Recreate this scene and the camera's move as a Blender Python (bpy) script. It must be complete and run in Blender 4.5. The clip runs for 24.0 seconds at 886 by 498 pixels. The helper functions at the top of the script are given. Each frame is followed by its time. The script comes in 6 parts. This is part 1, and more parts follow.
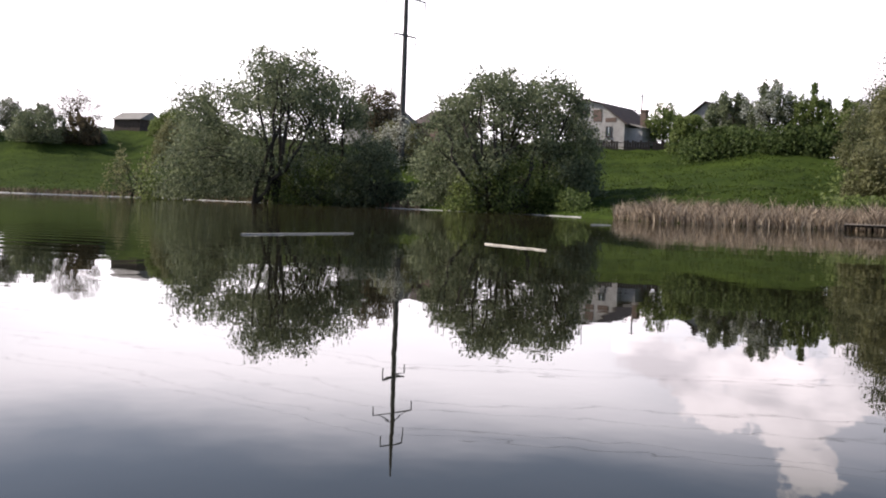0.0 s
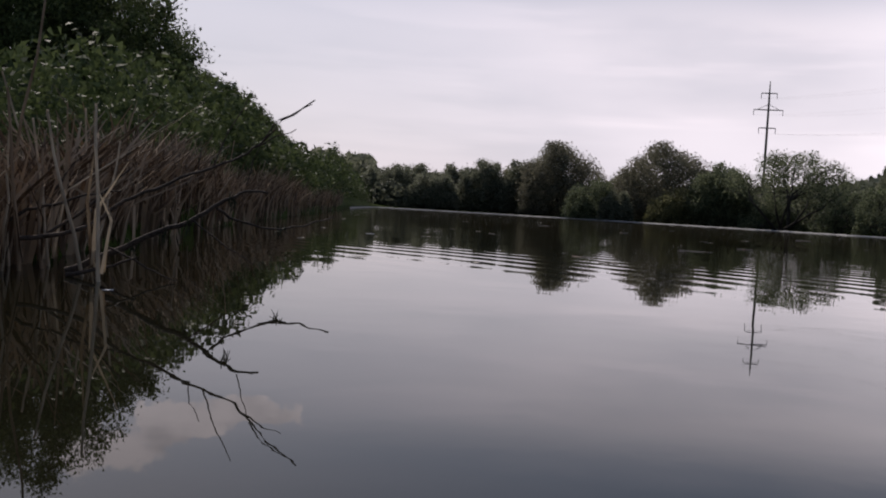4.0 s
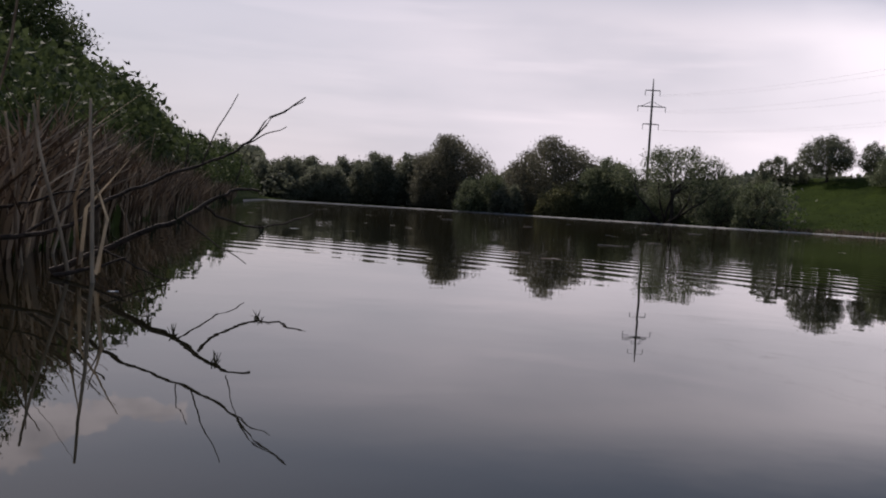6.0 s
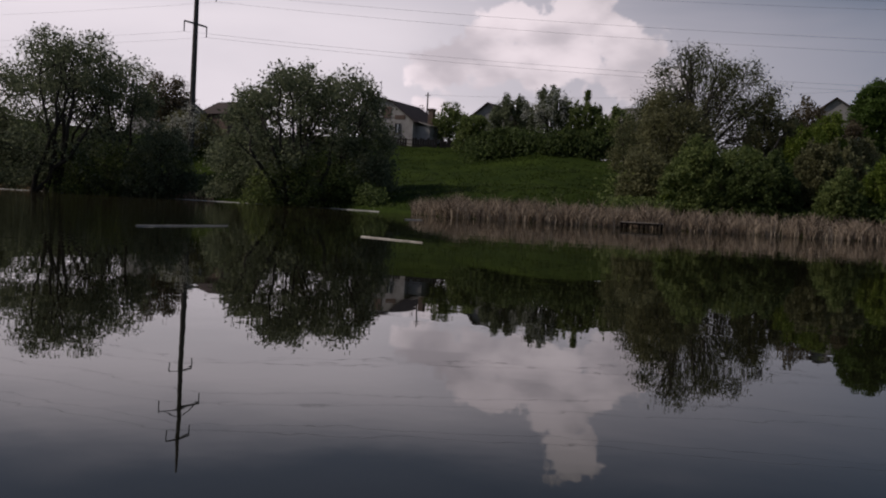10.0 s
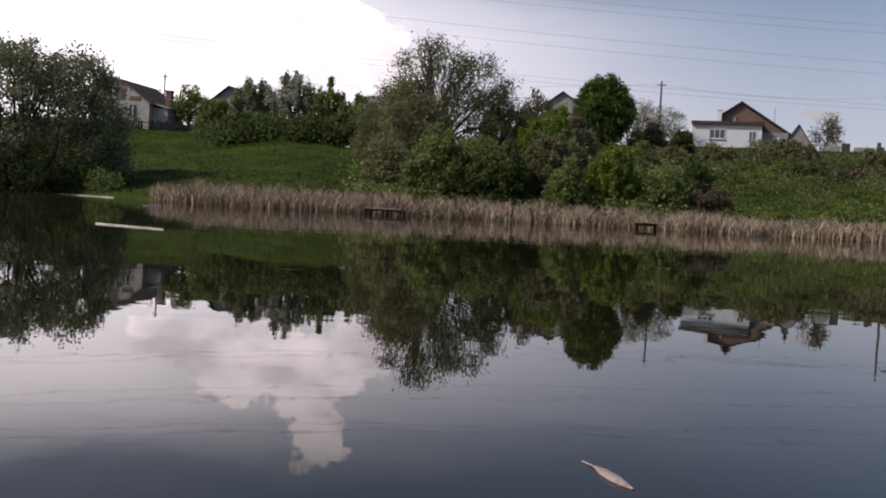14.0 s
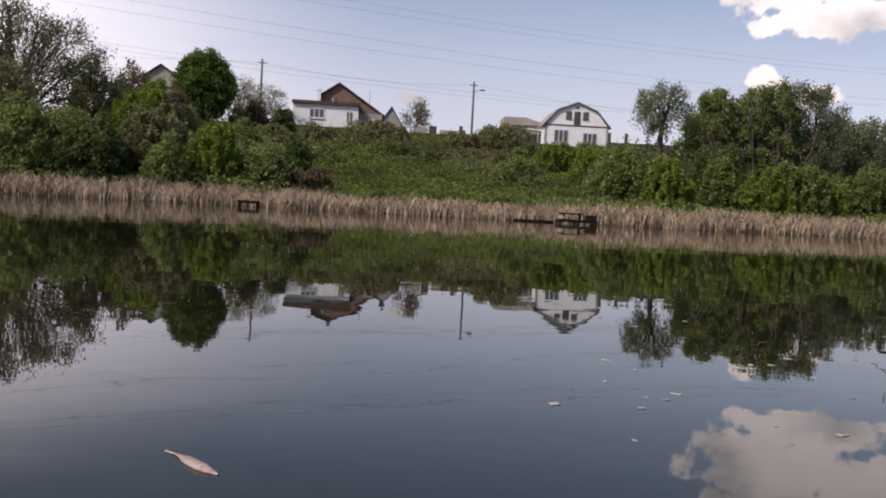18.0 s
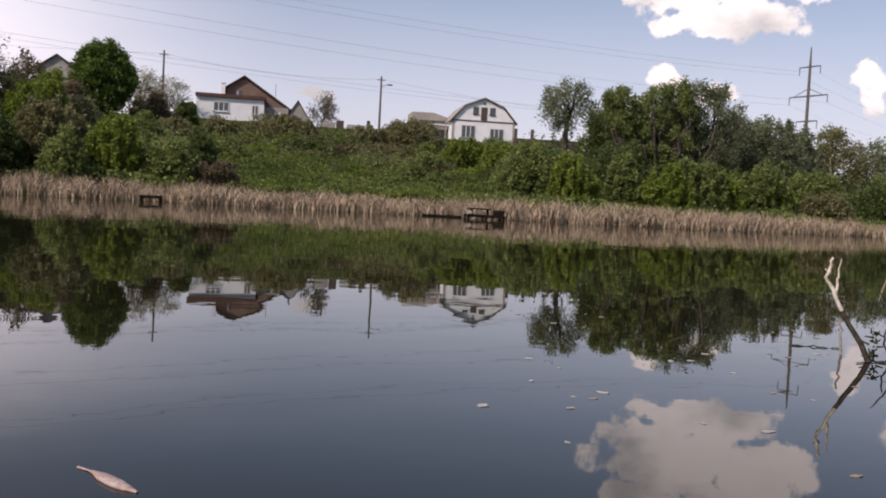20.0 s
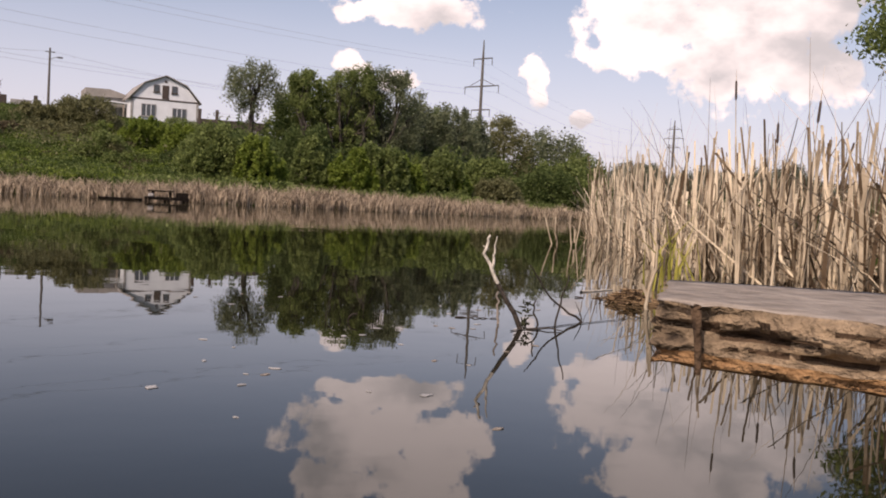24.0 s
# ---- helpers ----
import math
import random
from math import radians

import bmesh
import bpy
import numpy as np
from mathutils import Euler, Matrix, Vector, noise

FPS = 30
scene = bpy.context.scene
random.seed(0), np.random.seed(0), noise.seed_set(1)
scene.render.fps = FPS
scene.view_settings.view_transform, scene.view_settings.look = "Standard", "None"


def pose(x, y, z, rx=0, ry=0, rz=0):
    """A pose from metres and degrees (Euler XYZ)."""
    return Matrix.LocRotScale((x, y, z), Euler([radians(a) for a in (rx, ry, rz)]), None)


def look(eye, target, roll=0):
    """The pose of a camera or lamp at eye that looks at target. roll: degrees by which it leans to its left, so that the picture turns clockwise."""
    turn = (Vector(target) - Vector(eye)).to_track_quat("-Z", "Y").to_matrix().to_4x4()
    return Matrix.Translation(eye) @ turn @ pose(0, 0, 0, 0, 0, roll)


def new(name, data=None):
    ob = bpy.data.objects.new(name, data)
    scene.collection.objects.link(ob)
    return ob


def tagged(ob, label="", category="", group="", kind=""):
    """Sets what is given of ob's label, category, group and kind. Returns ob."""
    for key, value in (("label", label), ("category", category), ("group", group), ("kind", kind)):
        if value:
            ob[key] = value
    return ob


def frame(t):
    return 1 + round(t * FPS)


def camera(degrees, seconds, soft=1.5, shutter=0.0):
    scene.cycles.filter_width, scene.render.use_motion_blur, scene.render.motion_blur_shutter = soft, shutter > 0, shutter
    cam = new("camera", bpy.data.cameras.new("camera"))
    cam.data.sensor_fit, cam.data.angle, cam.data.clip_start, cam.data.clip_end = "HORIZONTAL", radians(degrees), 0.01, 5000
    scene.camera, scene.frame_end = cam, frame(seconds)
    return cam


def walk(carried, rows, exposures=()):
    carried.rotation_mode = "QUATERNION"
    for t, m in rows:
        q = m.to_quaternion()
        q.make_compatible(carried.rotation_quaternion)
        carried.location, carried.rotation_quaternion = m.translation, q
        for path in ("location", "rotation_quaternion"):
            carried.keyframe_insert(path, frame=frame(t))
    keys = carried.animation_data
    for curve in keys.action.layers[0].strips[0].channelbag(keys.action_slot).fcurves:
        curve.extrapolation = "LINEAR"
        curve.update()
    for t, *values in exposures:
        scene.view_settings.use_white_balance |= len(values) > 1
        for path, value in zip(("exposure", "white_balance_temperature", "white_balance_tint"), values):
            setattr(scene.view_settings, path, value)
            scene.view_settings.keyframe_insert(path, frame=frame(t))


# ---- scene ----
cam = camera(48.95, 24.0, soft=1.9)

# seconds, x, y, z, heading (clockwise from +y), pitch, lean
ROWS = [
    (0, -0.202, 2.341, 0.503, -45.62, -2.61, 2.11), (0.25, -0.208, 2.313, 0.502, -53, -2.57, 2.47), (0.5, -0.213, 2.28, 0.501, -60.04, -2.54, 2.76),
    (0.75, -0.217, 2.242, 0.5, -66.62, -2.6, 2.8), (1, -0.219, 2.201, 0.5, -72.54, -2.64, 2.79), (1.25, -0.22, 2.156, 0.499, -77.43, -2.56, 2.9),
    (1.5, -0.221, 2.109, 0.499, -81.46, -2.47, 2.99), (1.75, -0.221, 2.062, 0.499, -84.59, -2.45, 2.95), (2, -0.222, 2.016, 0.499, -87.09, -2.44, 2.88),
    (2.25, -0.222, 1.971, 0.5, -89.18, -2.37, 2.84), (2.5, -0.221, 1.926, 0.5, -91.01, -2.31, 2.85), (2.75, -0.214, 1.871, 0.5, -92.88, -2.31, 2.91),
    (3, -0.202, 1.811, 0.5, -94.63, -2.33, 2.99), (3.25, -0.189, 1.75, 0.501, -96.21, -2.35, 3.06), (3.5, -0.175, 1.687, 0.501, -97.67, -2.36, 3.13),
    (3.75, -0.16, 1.624, 0.501, -98.81, -2.38, 3.21), (4, -0.145, 1.559, 0.501, -99.43, -2.4, 3.31), (4.25, -0.132, 1.467, 0.501, -99.94, -2.43, 3.41),
    (4.5, -0.118, 1.389, 0.501, -100.58, -2.45, 3.51), (4.75, -0.103, 1.314, 0.5, -100.31, -2.47, 3.59), (5, -0.087, 1.231, 0.5, -99.52, -2.48, 3.64),
    (5.25, -0.074, 1.161, 0.5, -98.4, -2.48, 3.65), (5.5, -0.061, 1.092, 0.5, -96.78, -2.47, 3.61), (5.75, -0.047, 1.022, 0.5, -94.87, -2.46, 3.56),
    (6, -0.033, 0.953, 0.5, -92.87, -2.44, 3.47), (6.25, -0.018, 0.883, 0.5, -90.68, -2.37, 3.26), (6.5, -0.004, 0.814, 0.5, -88.53, -2.31, 3.06),
    (6.75, 0.006, 0.747, 0.5, -86.71, -2.29, 3.04), (7, 0.011, 0.683, 0.5, -84.79, -2.27, 3.04), (7.25, 0.012, 0.622, 0.5, -82.57, -2.23, 2.97),
    (7.5, 0.011, 0.563, 0.5, -79.66, -2.18, 2.91), (7.75, 0.009, 0.502, 0.5, -75.36, -2.15, 2.99), (8, 0.007, 0.44, 0.501, -70.34, -2.14, 3.07),
    (8.25, 0.005, 0.378, 0.501, -64.96, -2.13, 3.06), (8.5, 0.002, 0.316, 0.501, -59.41, -2.15, 3.02), (8.75, -0.003, 0.263, 0.502, -53.9, -2.21, 2.99),
    (9, -0.009, 0.211, 0.503, -48.61, -2.28, 2.97), (9.25, -0.015, 0.158, 0.504, -43.83, -2.32, 3.01), (9.5, -0.021, 0.107, 0.505, -39.54, -2.36, 3.06),
    (9.75, -0.029, 0.065, 0.505, -35.76, -2.39, 3.08), (10, -0.036, 0.025, 0.504, -32.63, -2.42, 3.09), (10.25, -0.038, 0.002, 0.501, -30.39, -2.45, 3.1),
    (10.5, -0.039, -0.018, 0.499, -28.64, -2.53, 3.1), (10.75, -0.041, -0.04, 0.498, -27.05, -2.81, 3.11), (11, -0.043, -0.059, 0.499, -25.62, -3.04, 3.1),
    (11.25, -0.039, -0.067, 0.499, -24.25, -2.99, 3.05), (11.5, -0.03, -0.07, 0.5, -22.93, -2.85, 3), (11.75, -0.018, -0.068, 0.501, -21.86, -2.76, 2.96),
    (12, -0.006, -0.06, 0.501, -21.2, -2.68, 2.96), (12.25, 0.001, -0.045, 0.501, -20.82, -2.62, 2.97), (12.5, 0.002, -0.038, 0.501, -20.62, -2.57, 3),
    (12.75, -0.001, -0.034, 0.501, -20.48, -2.52, 3.03), (13, -0.005, -0.031, 0.5, -20.3, -2.49, 3.07), (13.25, -0.009, -0.03, 0.5, -19.95, -2.46, 3.1),
    (13.5, -0.015, -0.034, 0.499, -19.31, -2.44, 3.11), (13.75, -0.02, -0.04, 0.498, -18.57, -2.43, 3.12), (14, -0.026, -0.046, 0.498, -17.65, -2.41, 3.13),
    (14.25, -0.032, -0.053, 0.496, -16.29, -2.39, 3.17), (14.5, -0.036, -0.06, 0.495, -14.64, -2.38, 3.21), (14.75, -0.035, -0.066, 0.494, -12.68, -2.38, 3.2),
    (15, -0.031, -0.068, 0.493, -10.69, -2.39, 3.18), (15.25, -0.026, -0.065, 0.493, -8.97, -2.39, 3.16), (15.5, -0.022, -0.058, 0.493, -7.43, -2.39, 3.13),
    (15.75, -0.02, -0.047, 0.493, -6.1, -2.39, 3.1), (16, -0.019, -0.036, 0.494, -4.9, -2.4, 3.09), (16.25, -0.017, -0.027, 0.495, -3.77, -2.41, 3.07),
    (16.5, -0.013, -0.018, 0.496, -2.63, -2.43, 3.06), (16.75, -0.008, -0.01, 0.497, -1.35, -2.44, 3.05), (17, -0.003, -0.003, 0.499, 0, -2.45, 3.04),
    (17.25, -0, 0.003, 0.499, 1.43, -2.48, 3.04), (17.5, 0.003, 0.007, 0.5, 2.86, -2.5, 3.04), (17.75, 0.006, 0.009, 0.5, 4.19, -2.49, 3.07),
    (18, 0.009, 0.009, 0.5, 5.4, -2.48, 3.1), (18.25, 0.01, 0.007, 0.499, 6.38, -2.47, 3.09), (18.5, 0.01, 0.006, 0.498, 7.26, -2.47, 3.06),
    (18.75, 0.009, 0.01, 0.498, 8.07, -2.47, 3.05), (19, 0.004, 0.021, 0.499, 8.72, -2.47, 3.05), (19.25, -0.004, 0.039, 0.5, 9.26, -2.48, 3.05),
    (19.5, -0.012, 0.057, 0.501, 9.75, -2.48, 3.06), (19.75, -0.021, 0.075, 0.503, 10.26, -2.48, 3.08), (20, -0.029, 0.087, 0.504, 10.84, -2.48, 3.09),
    (20.25, -0.035, 0.092, 0.503, 11.56, -2.48, 3.11), (20.5, -0.038, 0.087, 0.502, 12.46, -2.47, 3.13), (20.75, -0.041, 0.076, 0.5, 13.47, -2.45, 3.15),
    (21, -0.045, 0.064, 0.498, 14.54, -2.45, 3.16), (21.25, -0.052, 0.054, 0.499, 15.75, -2.48, 3.18), (21.5, -0.057, 0.043, 0.5, 17.03, -2.52, 3.18),
    (21.75, -0.053, 0.021, 0.502, 18.32, -2.53, 3.14), (22, -0.047, 0.005, 0.503, 19.67, -2.53, 3.11), (22.25, -0.041, 0.005, 0.503, 21.16, -2.54, 3.13),
    (22.5, -0.035, 0.01, 0.502, 22.68, -2.53, 3.17), (22.75, -0.031, 0.009, 0.501, 24.14, -2.5, 3.18), (23, -0.025, 0.008, 0.502, 25.51, -2.47, 3.19),
    (23.25, -0.019, 0.008, 0.5, 26.76, -2.47, 3.2), (23.5, -0.012, 0.009, 0.499, 27.82, -2.48, 3.19), (23.75, -0.007, 0.01, 0.499, 28.51, -2.48, 3.18),
    (24, -0.002, 0.01, 0.498, 29.07, -2.49, 3.15),
]


def heading_pose(x, y, z, az, pitch, lean):
    a, p = radians(az), radians(pitch)
    return look((x, y, z), (x + math.sin(a) * math.cos(p), y + math.cos(a) * math.cos(p), z + math.sin(p)), lean)


EXPOSURES = [
    (0.0, 0.0, 6500, 15), (1.0, 0.1, 6500, 16), (2.0, -0.4, 6500, 17), (3.0, -0.97, 6500, 17), (5.5, -1.25, 6500, 18), (7.0, -1.35, 6500, 18), (8.0, -1.58, 6500, 18), (9.0, -2.05, 6500, 18), (10.0, -1.8, 6500, 18),
    (11.0, -1.35, 6550, 14), (11.5, -1.05, 6600, 17), (14.0, -0.72, 6650, 17), (16.0, -0.6, 6700, 17), (18.0, -0.41, 6850, 20), (21.0, -0.36, 7050, 22), (24.0, -0.33, 7300, 24),
]
walk(cam, [(r[0], heading_pose(*r[1:])) for r in ROWS], EXPOSURES)

# ---- light ----
SUN_AZ, SUN_EL = -124.0, 42.0
sun_data = bpy.data.lights.new("sun", "SUN")
sun_data.energy, sun_data.angle, sun_data.color = 4.8, radians(0.8), (1.0, 0.94, 0.84)
sun = new("sun", sun_data)
sa, se = radians(SUN_AZ), radians(SUN_EL)
SUN_DIR = Vector((math.sin(sa) * math.cos(se), math.cos(sa) * math.cos(se), math.sin(se)))
sun.matrix_world = look(SUN_DIR * 200, (0, 0, 0))


def link(tree, a, b):
    tree.links.new(a, b)


def build_sky():
    world = bpy.data.worlds.new("sky")
    scene.world = world
    world.use_nodes = True
    t = world.node_tree
    t.nodes.clear()
    N = t.nodes.new

    def math_node(op, a, b=None, clamp=False):
        n = N("ShaderNodeMath")
        n.operation, n.use_clamp = op, clamp
        for i, v in enumerate((a, b)):
            if v is None:
                continue
            if isinstance(v, (int, float)):
                n.inputs[i].default_value = v
            else:
                link(t, v, n.inputs[i])
        return n.outputs[0]

    def vec_node(op, a, b):
        n = N("ShaderNodeVectorMath")
        n.operation = op
        for i, v in enumerate((a, b)):
            if v is None:
                continue
            if isinstance(v, (tuple, Vector)):
                n.inputs[i].default_value = tuple(v)
            else:
                link(t, v, n.inputs[i])
        return n.outputs["Value"] if op in ("LENGTH", "DOT_PRODUCT") else n.outputs["Vector"]

    def ramp(v, lo, hi):
        n = N("ShaderNodeMapRange")
        n.interpolation_type, n.clamp = "SMOOTHSTEP", True
        link(t, v, n.inputs["Value"])
        n.inputs["From Min"].default_value, n.inputs["From Max"].default_value = lo, hi
        return n.outputs[0]

    def mix(fac, a, b):
        n = N("ShaderNodeMix")
        n.data_type = "RGBA"
        for sock, v in ((n.inputs[0], fac), (n.inputs[6], a), (n.inputs[7], b)):
            if isinstance(v, (int, float)):
                sock.default_value = v
            elif isinstance(v, tuple):
                sock.default_value = (*v, 1)
            else:
                link(t, v, sock)
        return n.outputs[2]

    def fbm(vec, scale, detail, rough=0.55):
        n = N("ShaderNodeTexNoise")
        link(t, vec, n.inputs["Vector"])
        n.inputs["Scale"].default_value, n.inputs["Detail"].default_value, n.inputs["Roughness"].default_value = scale, detail, rough
        return n

    way = N("ShaderNodeTexCoord").outputs["Generated"]
    sky = N("ShaderNodeTexSky")
    sky.sky_type, sky.sun_disc = "NISHITA", False
    sky.sun_elevation, sky.sun_rotation = radians(SUN_EL), radians(SUN_AZ)
    sky.altitude, sky.air_density, sky.dust_density, sky.ozone_density = 100, 1.0, 1.6, 1.0

    # wisps and a bright veil of thin cloud over the west
    flat = vec_node("MULTIPLY", way, (1.0, 1.0, 3.2))
    wisps = fbm(flat, 2.0, 5, 0.5)
    toward = vec_node("DOT_PRODUCT", way, (-0.93, 0.36, 0.0))
    veil = ramp(toward, 0.30, 0.93)
    westward = ramp(vec_node("DOT_PRODUCT", way, (-0.85, -0.527, 0.0)), 0.78, 0.97)
    veil = math_node("MULTIPLY", veil, math_node("SUBTRACT", 1.0, math_node("MULTIPLY", westward, 0.45)))
    haze = math_node("MULTIPLY", veil, math_node("ADD", math_node("MULTIPLY", ramp(wisps.outputs[0], 0.30, 0.62), 0.25), 0.75), clamp=True)
    rise = N("ShaderNodeSeparateXYZ")
    link(t, way, rise.inputs[0])
    lofty = ramp(math_node("ADD", rise.outputs[2], math_node("MULTIPLY", math_node("SUBTRACT", wisps.outputs[0], 0.5), 0.16)), 0.185, 0.265)
    haze = math_node("MULTIPLY", haze, math_node("SUBTRACT", 1.0, math_node("MULTIPLY", lofty, 0.92)))
    thin = math_node("MULTIPLY", ramp(wisps.outputs[0], 0.50, 0.75), 0.05)
    haze = math_node("MAXIMUM", haze, thin)

    # heaped clouds: heading, height, half widths in degrees
    puffs = [(40.5, 11, 4.6, 2.6), (46.0, 9.8, 5.2, 3.6), (49.5, 8.3, 2.6, 2.2), (44, 13.8, 5.5, 3), (39.4, 9.4, 3.2, 1.2), (49, 12, 3, 3), (41, 14.6, 2.6, 1.8),
             (26.8, 11.3, 4.2, 1.3), (24.5, 13.6, 4.4, 2.6), (22.8, 16.2, 2.8, 2.0), (29.6, 13.6, 3.4, 2.0), (28, 16, 3, 2), (23.4, 10.9, 1.6, 0.8),
             (34, 7.6, 1.0, 1.7), (33.6, 8.6, 0.9, 1.0), (37.1, 5.4, 1.0, 0.5), (23.4, 7.8, 1.2, 0.8), (26.0, 7.0, 1.5, 0.6), (3.2, 6.2, 1.1, 0.36),
             (-24.6, 13.7, 2.0, 1.9), (-23.4, 14.3, 1.1, 1.1), (-25.2, 11.8, 2.2, 1.8), (-27.6, 10.4, 2.4, 1.5), (-26.8, 9.0, 3.4, 2.0), (-25.4, 11.0, 1.8, 2.6), (-29.4, 8.4, 3.0, 1.4), (-33.8, 6.3, 1.6, 0.7), (-23.0, 9.8, 2.6, 2.0), (-21.8, 7.8, 2.6, 1.3), (-30.0, 10.6, 2.4, 1.5), (-32.5, 8.4, 3.0, 1.6),
             (-110.6, 12.2, 3.0, 1.0), (-114.4, 13.0, 3.0, 1.2), (-118.5, 14.2, 3.2, 1.5)]
    warp_n = fbm(way, 14, 6, 0.62)
    warp = vec_node("SUBTRACT", warp_n.outputs["Color"], (0.5, 0.5, 0.5))
    warped = vec_node("ADD", way, vec_node("MULTIPLY", warp, (0.06, 0.06, 0.045)))
    heap = None
    for az, el, wa, we in puffs:
        a, e = radians(az), radians(el)
        c = (math.sin(a) * math.cos(e), math.cos(a) * math.cos(e), math.sin(e))
        d = vec_node("MULTIPLY", vec_node("SUBTRACT", warped, c), (1 / radians(wa), 1 / radians(wa), 1 / radians(we)))
        v = math_node("SUBTRACT", 1.0, vec_node("LENGTH", d, None))
        heap = v if heap is None else math_node("MAXIMUM", heap, v)
    lumps = fbm(way, 40, 8, 0.56)
    heap = math_node("ADD", heap, math_node("MULTIPLY", math_node("SUBTRACT", lumps.outputs[0], 0.5), 1.7))
    mask = ramp(heap, 0.0, 0.27)
    # lit tops, greyer undersides
    shade = fbm(vec_node("MULTIPLY", way, (1, 1, 1.7)), 9, 6, 0.52)
    cloud_tone = mix(ramp(shade.outputs[0], 0.41, 0.66), (9.8, 9.4, 9.4), (5.1, 5.25, 5.5))

    haze_tone = mix(ramp(wisps.outputs[0], 0.36, 0.66), (11.6, 11.3, 12.0), (13.6, 13.0, 13.6))
    # long flat streaks across it
    streaks = fbm(vec_node("MULTIPLY", way, (1.0, 1.0, 11.0)), 2.3, 4, 0.5)
    haze_tone = mix(math_node("MULTIPLY", ramp(streaks.outputs[0], 0.46, 0.62), 0.55), haze_tone, (16.0, 14.9, 15.4))
    lit = vec_node("DOT_PRODUCT", way, (-0.749, 0.629, 0.208))
    haze_tone = mix(ramp(lit, 0.86, 0.99), haze_tone, (18.0, 17.2, 17.8))
    height = N("ShaderNodeSeparateXYZ")
    link(t, way, height.inputs[0])
    low_air = math_node("MULTIPLY", math_node("SUBTRACT", 1.0, ramp(height.outputs[2], -0.02, 0.30)), 0.62)
    base = mix(low_air, sky.outputs[0], (7.1, 7.25, 9.1))
    base = mix(haze, base, haze_tone)
    bright_cloud = mix(ramp(shade.outputs[0], 0.40, 0.66), (22.5, 20.6, 21.0), (14.5, 13.4, 14.0))
    facing = ramp(vec_node("DOT_PRODUCT", way, (-0.93, -0.37, 0.0)), 0.80, 0.92)
    facing = math_node("MULTIPLY", facing, 0.3)
    colour = mix(mask, base, mix(math_node("MAXIMUM", haze, facing), cloud_tone, bright_cloud))
    bg = N("ShaderNodeBackground")
    link(t, colour, bg.inputs["Color"])
    bg.inputs["Strength"].default_value = 0.15
    link(t, bg.outputs[0], N("ShaderNodeOutputWorld").inputs["Surface"])


build_sky()


# ---- materials ----
def surface(name, dark, light, rough=0.8, scale=3.0, fine=40.0, bump=0.3, metal=0.0, spread=0.0, coords="Object", distance=0.02, through_light=0.0, island=False, specular=0.3):
    """A material that runs between two colours at two scales, with grain as relief."""
    m = bpy.data.materials.new(name)
    m.use_nodes = True
    t = m.node_tree
    p = t.nodes["Principled BSDF"]
    N = t.nodes.new
    vec = N("ShaderNodeTexCoord").outputs["Object"] if coords == "Object" else N("ShaderNodeNewGeometry").outputs["Position"]
    big, small = N("ShaderNodeTexNoise"), N("ShaderNodeTexNoise")
    for n, s, d in ((big, scale, 5), (small, fine, 4)):
        link(t, vec, n.inputs["Vector"])
        n.inputs["Scale"].default_value, n.inputs["Detail"].default_value = s, d
    mixv = N("ShaderNodeMath")
    mixv.operation = "MULTIPLY_ADD"
    link(t, small.outputs[0], mixv.inputs[0])
    mixv.inputs[1].default_value = 0.5
    half = N("ShaderNodeMath")
    half.operation = "MULTIPLY"
    link(t, big.outputs[0], half.inputs[0])
    half.inputs[1].default_value = 0.5
    link(t, half.outputs[0], mixv.inputs[2])
    value = mixv.outputs[0]
    if spread or island:
        rnd = N("ShaderNodeNewGeometry").outputs["Random Per Island"] if island else N("ShaderNodeObjectInfo").outputs["Random"]
        sh = N("ShaderNodeMath")
        sh.operation = "MULTIPLY_ADD"
        link(t, rnd, sh.inputs[0])
        sh.inputs[1].default_value = spread or 0.4
        link(t, value, sh.inputs[2])
        sub = N("ShaderNodeMath")
        sub.operation = "SUBTRACT"
        link(t, sh.outputs[0], sub.inputs[0])
        sub.inputs[1].default_value = (spread or 0.4) / 2
        value = sub.outputs[0]
    r = N("ShaderNodeValToRGB")
    r.color_ramp.elements[0].position, r.color_ramp.elements[1].position = 0.32, 0.68
    r.color_ramp.elements[0].color, r.color_ramp.elements[1].color = (*dark, 1), (*light, 1)
    link(t, value, r.inputs[0])
    link(t, r.outputs[0], p.inputs["Base Color"])
    p.inputs["Roughness"].default_value, p.inputs["Metallic"].default_value = rough, metal
    p.inputs["Specular IOR Level"].default_value = specular
    if bump:
        b = N("ShaderNodeBump")
        b.inputs["Strength"].default_value, b.inputs["Distance"].default_value = bump, distance
        link(t, small.outputs[0], b.inputs["Height"])
        link(t, b.outputs[0], p.inputs["Normal"])
    if through_light:
        tr, ms = N("ShaderNodeBsdfTranslucent"), N("ShaderNodeMixShader")
        link(t, r.outputs[0], tr.inputs["Color"])
        ms.inputs[0].default_value = through_light
        link(t, p.outputs[0], ms.inputs[1])
        link(t, tr.outputs[0], ms.inputs[2])
        link(t, ms.outputs[0], t.nodes["Material Output"].inputs["Surface"])
    return m


def leaf_material(name, dark, light):
    return surface(name, dark, light, 0.55, 0.35, 2.5, 0, spread=0.5, coords="World", through_light=0.52, island=True, specular=0.18)


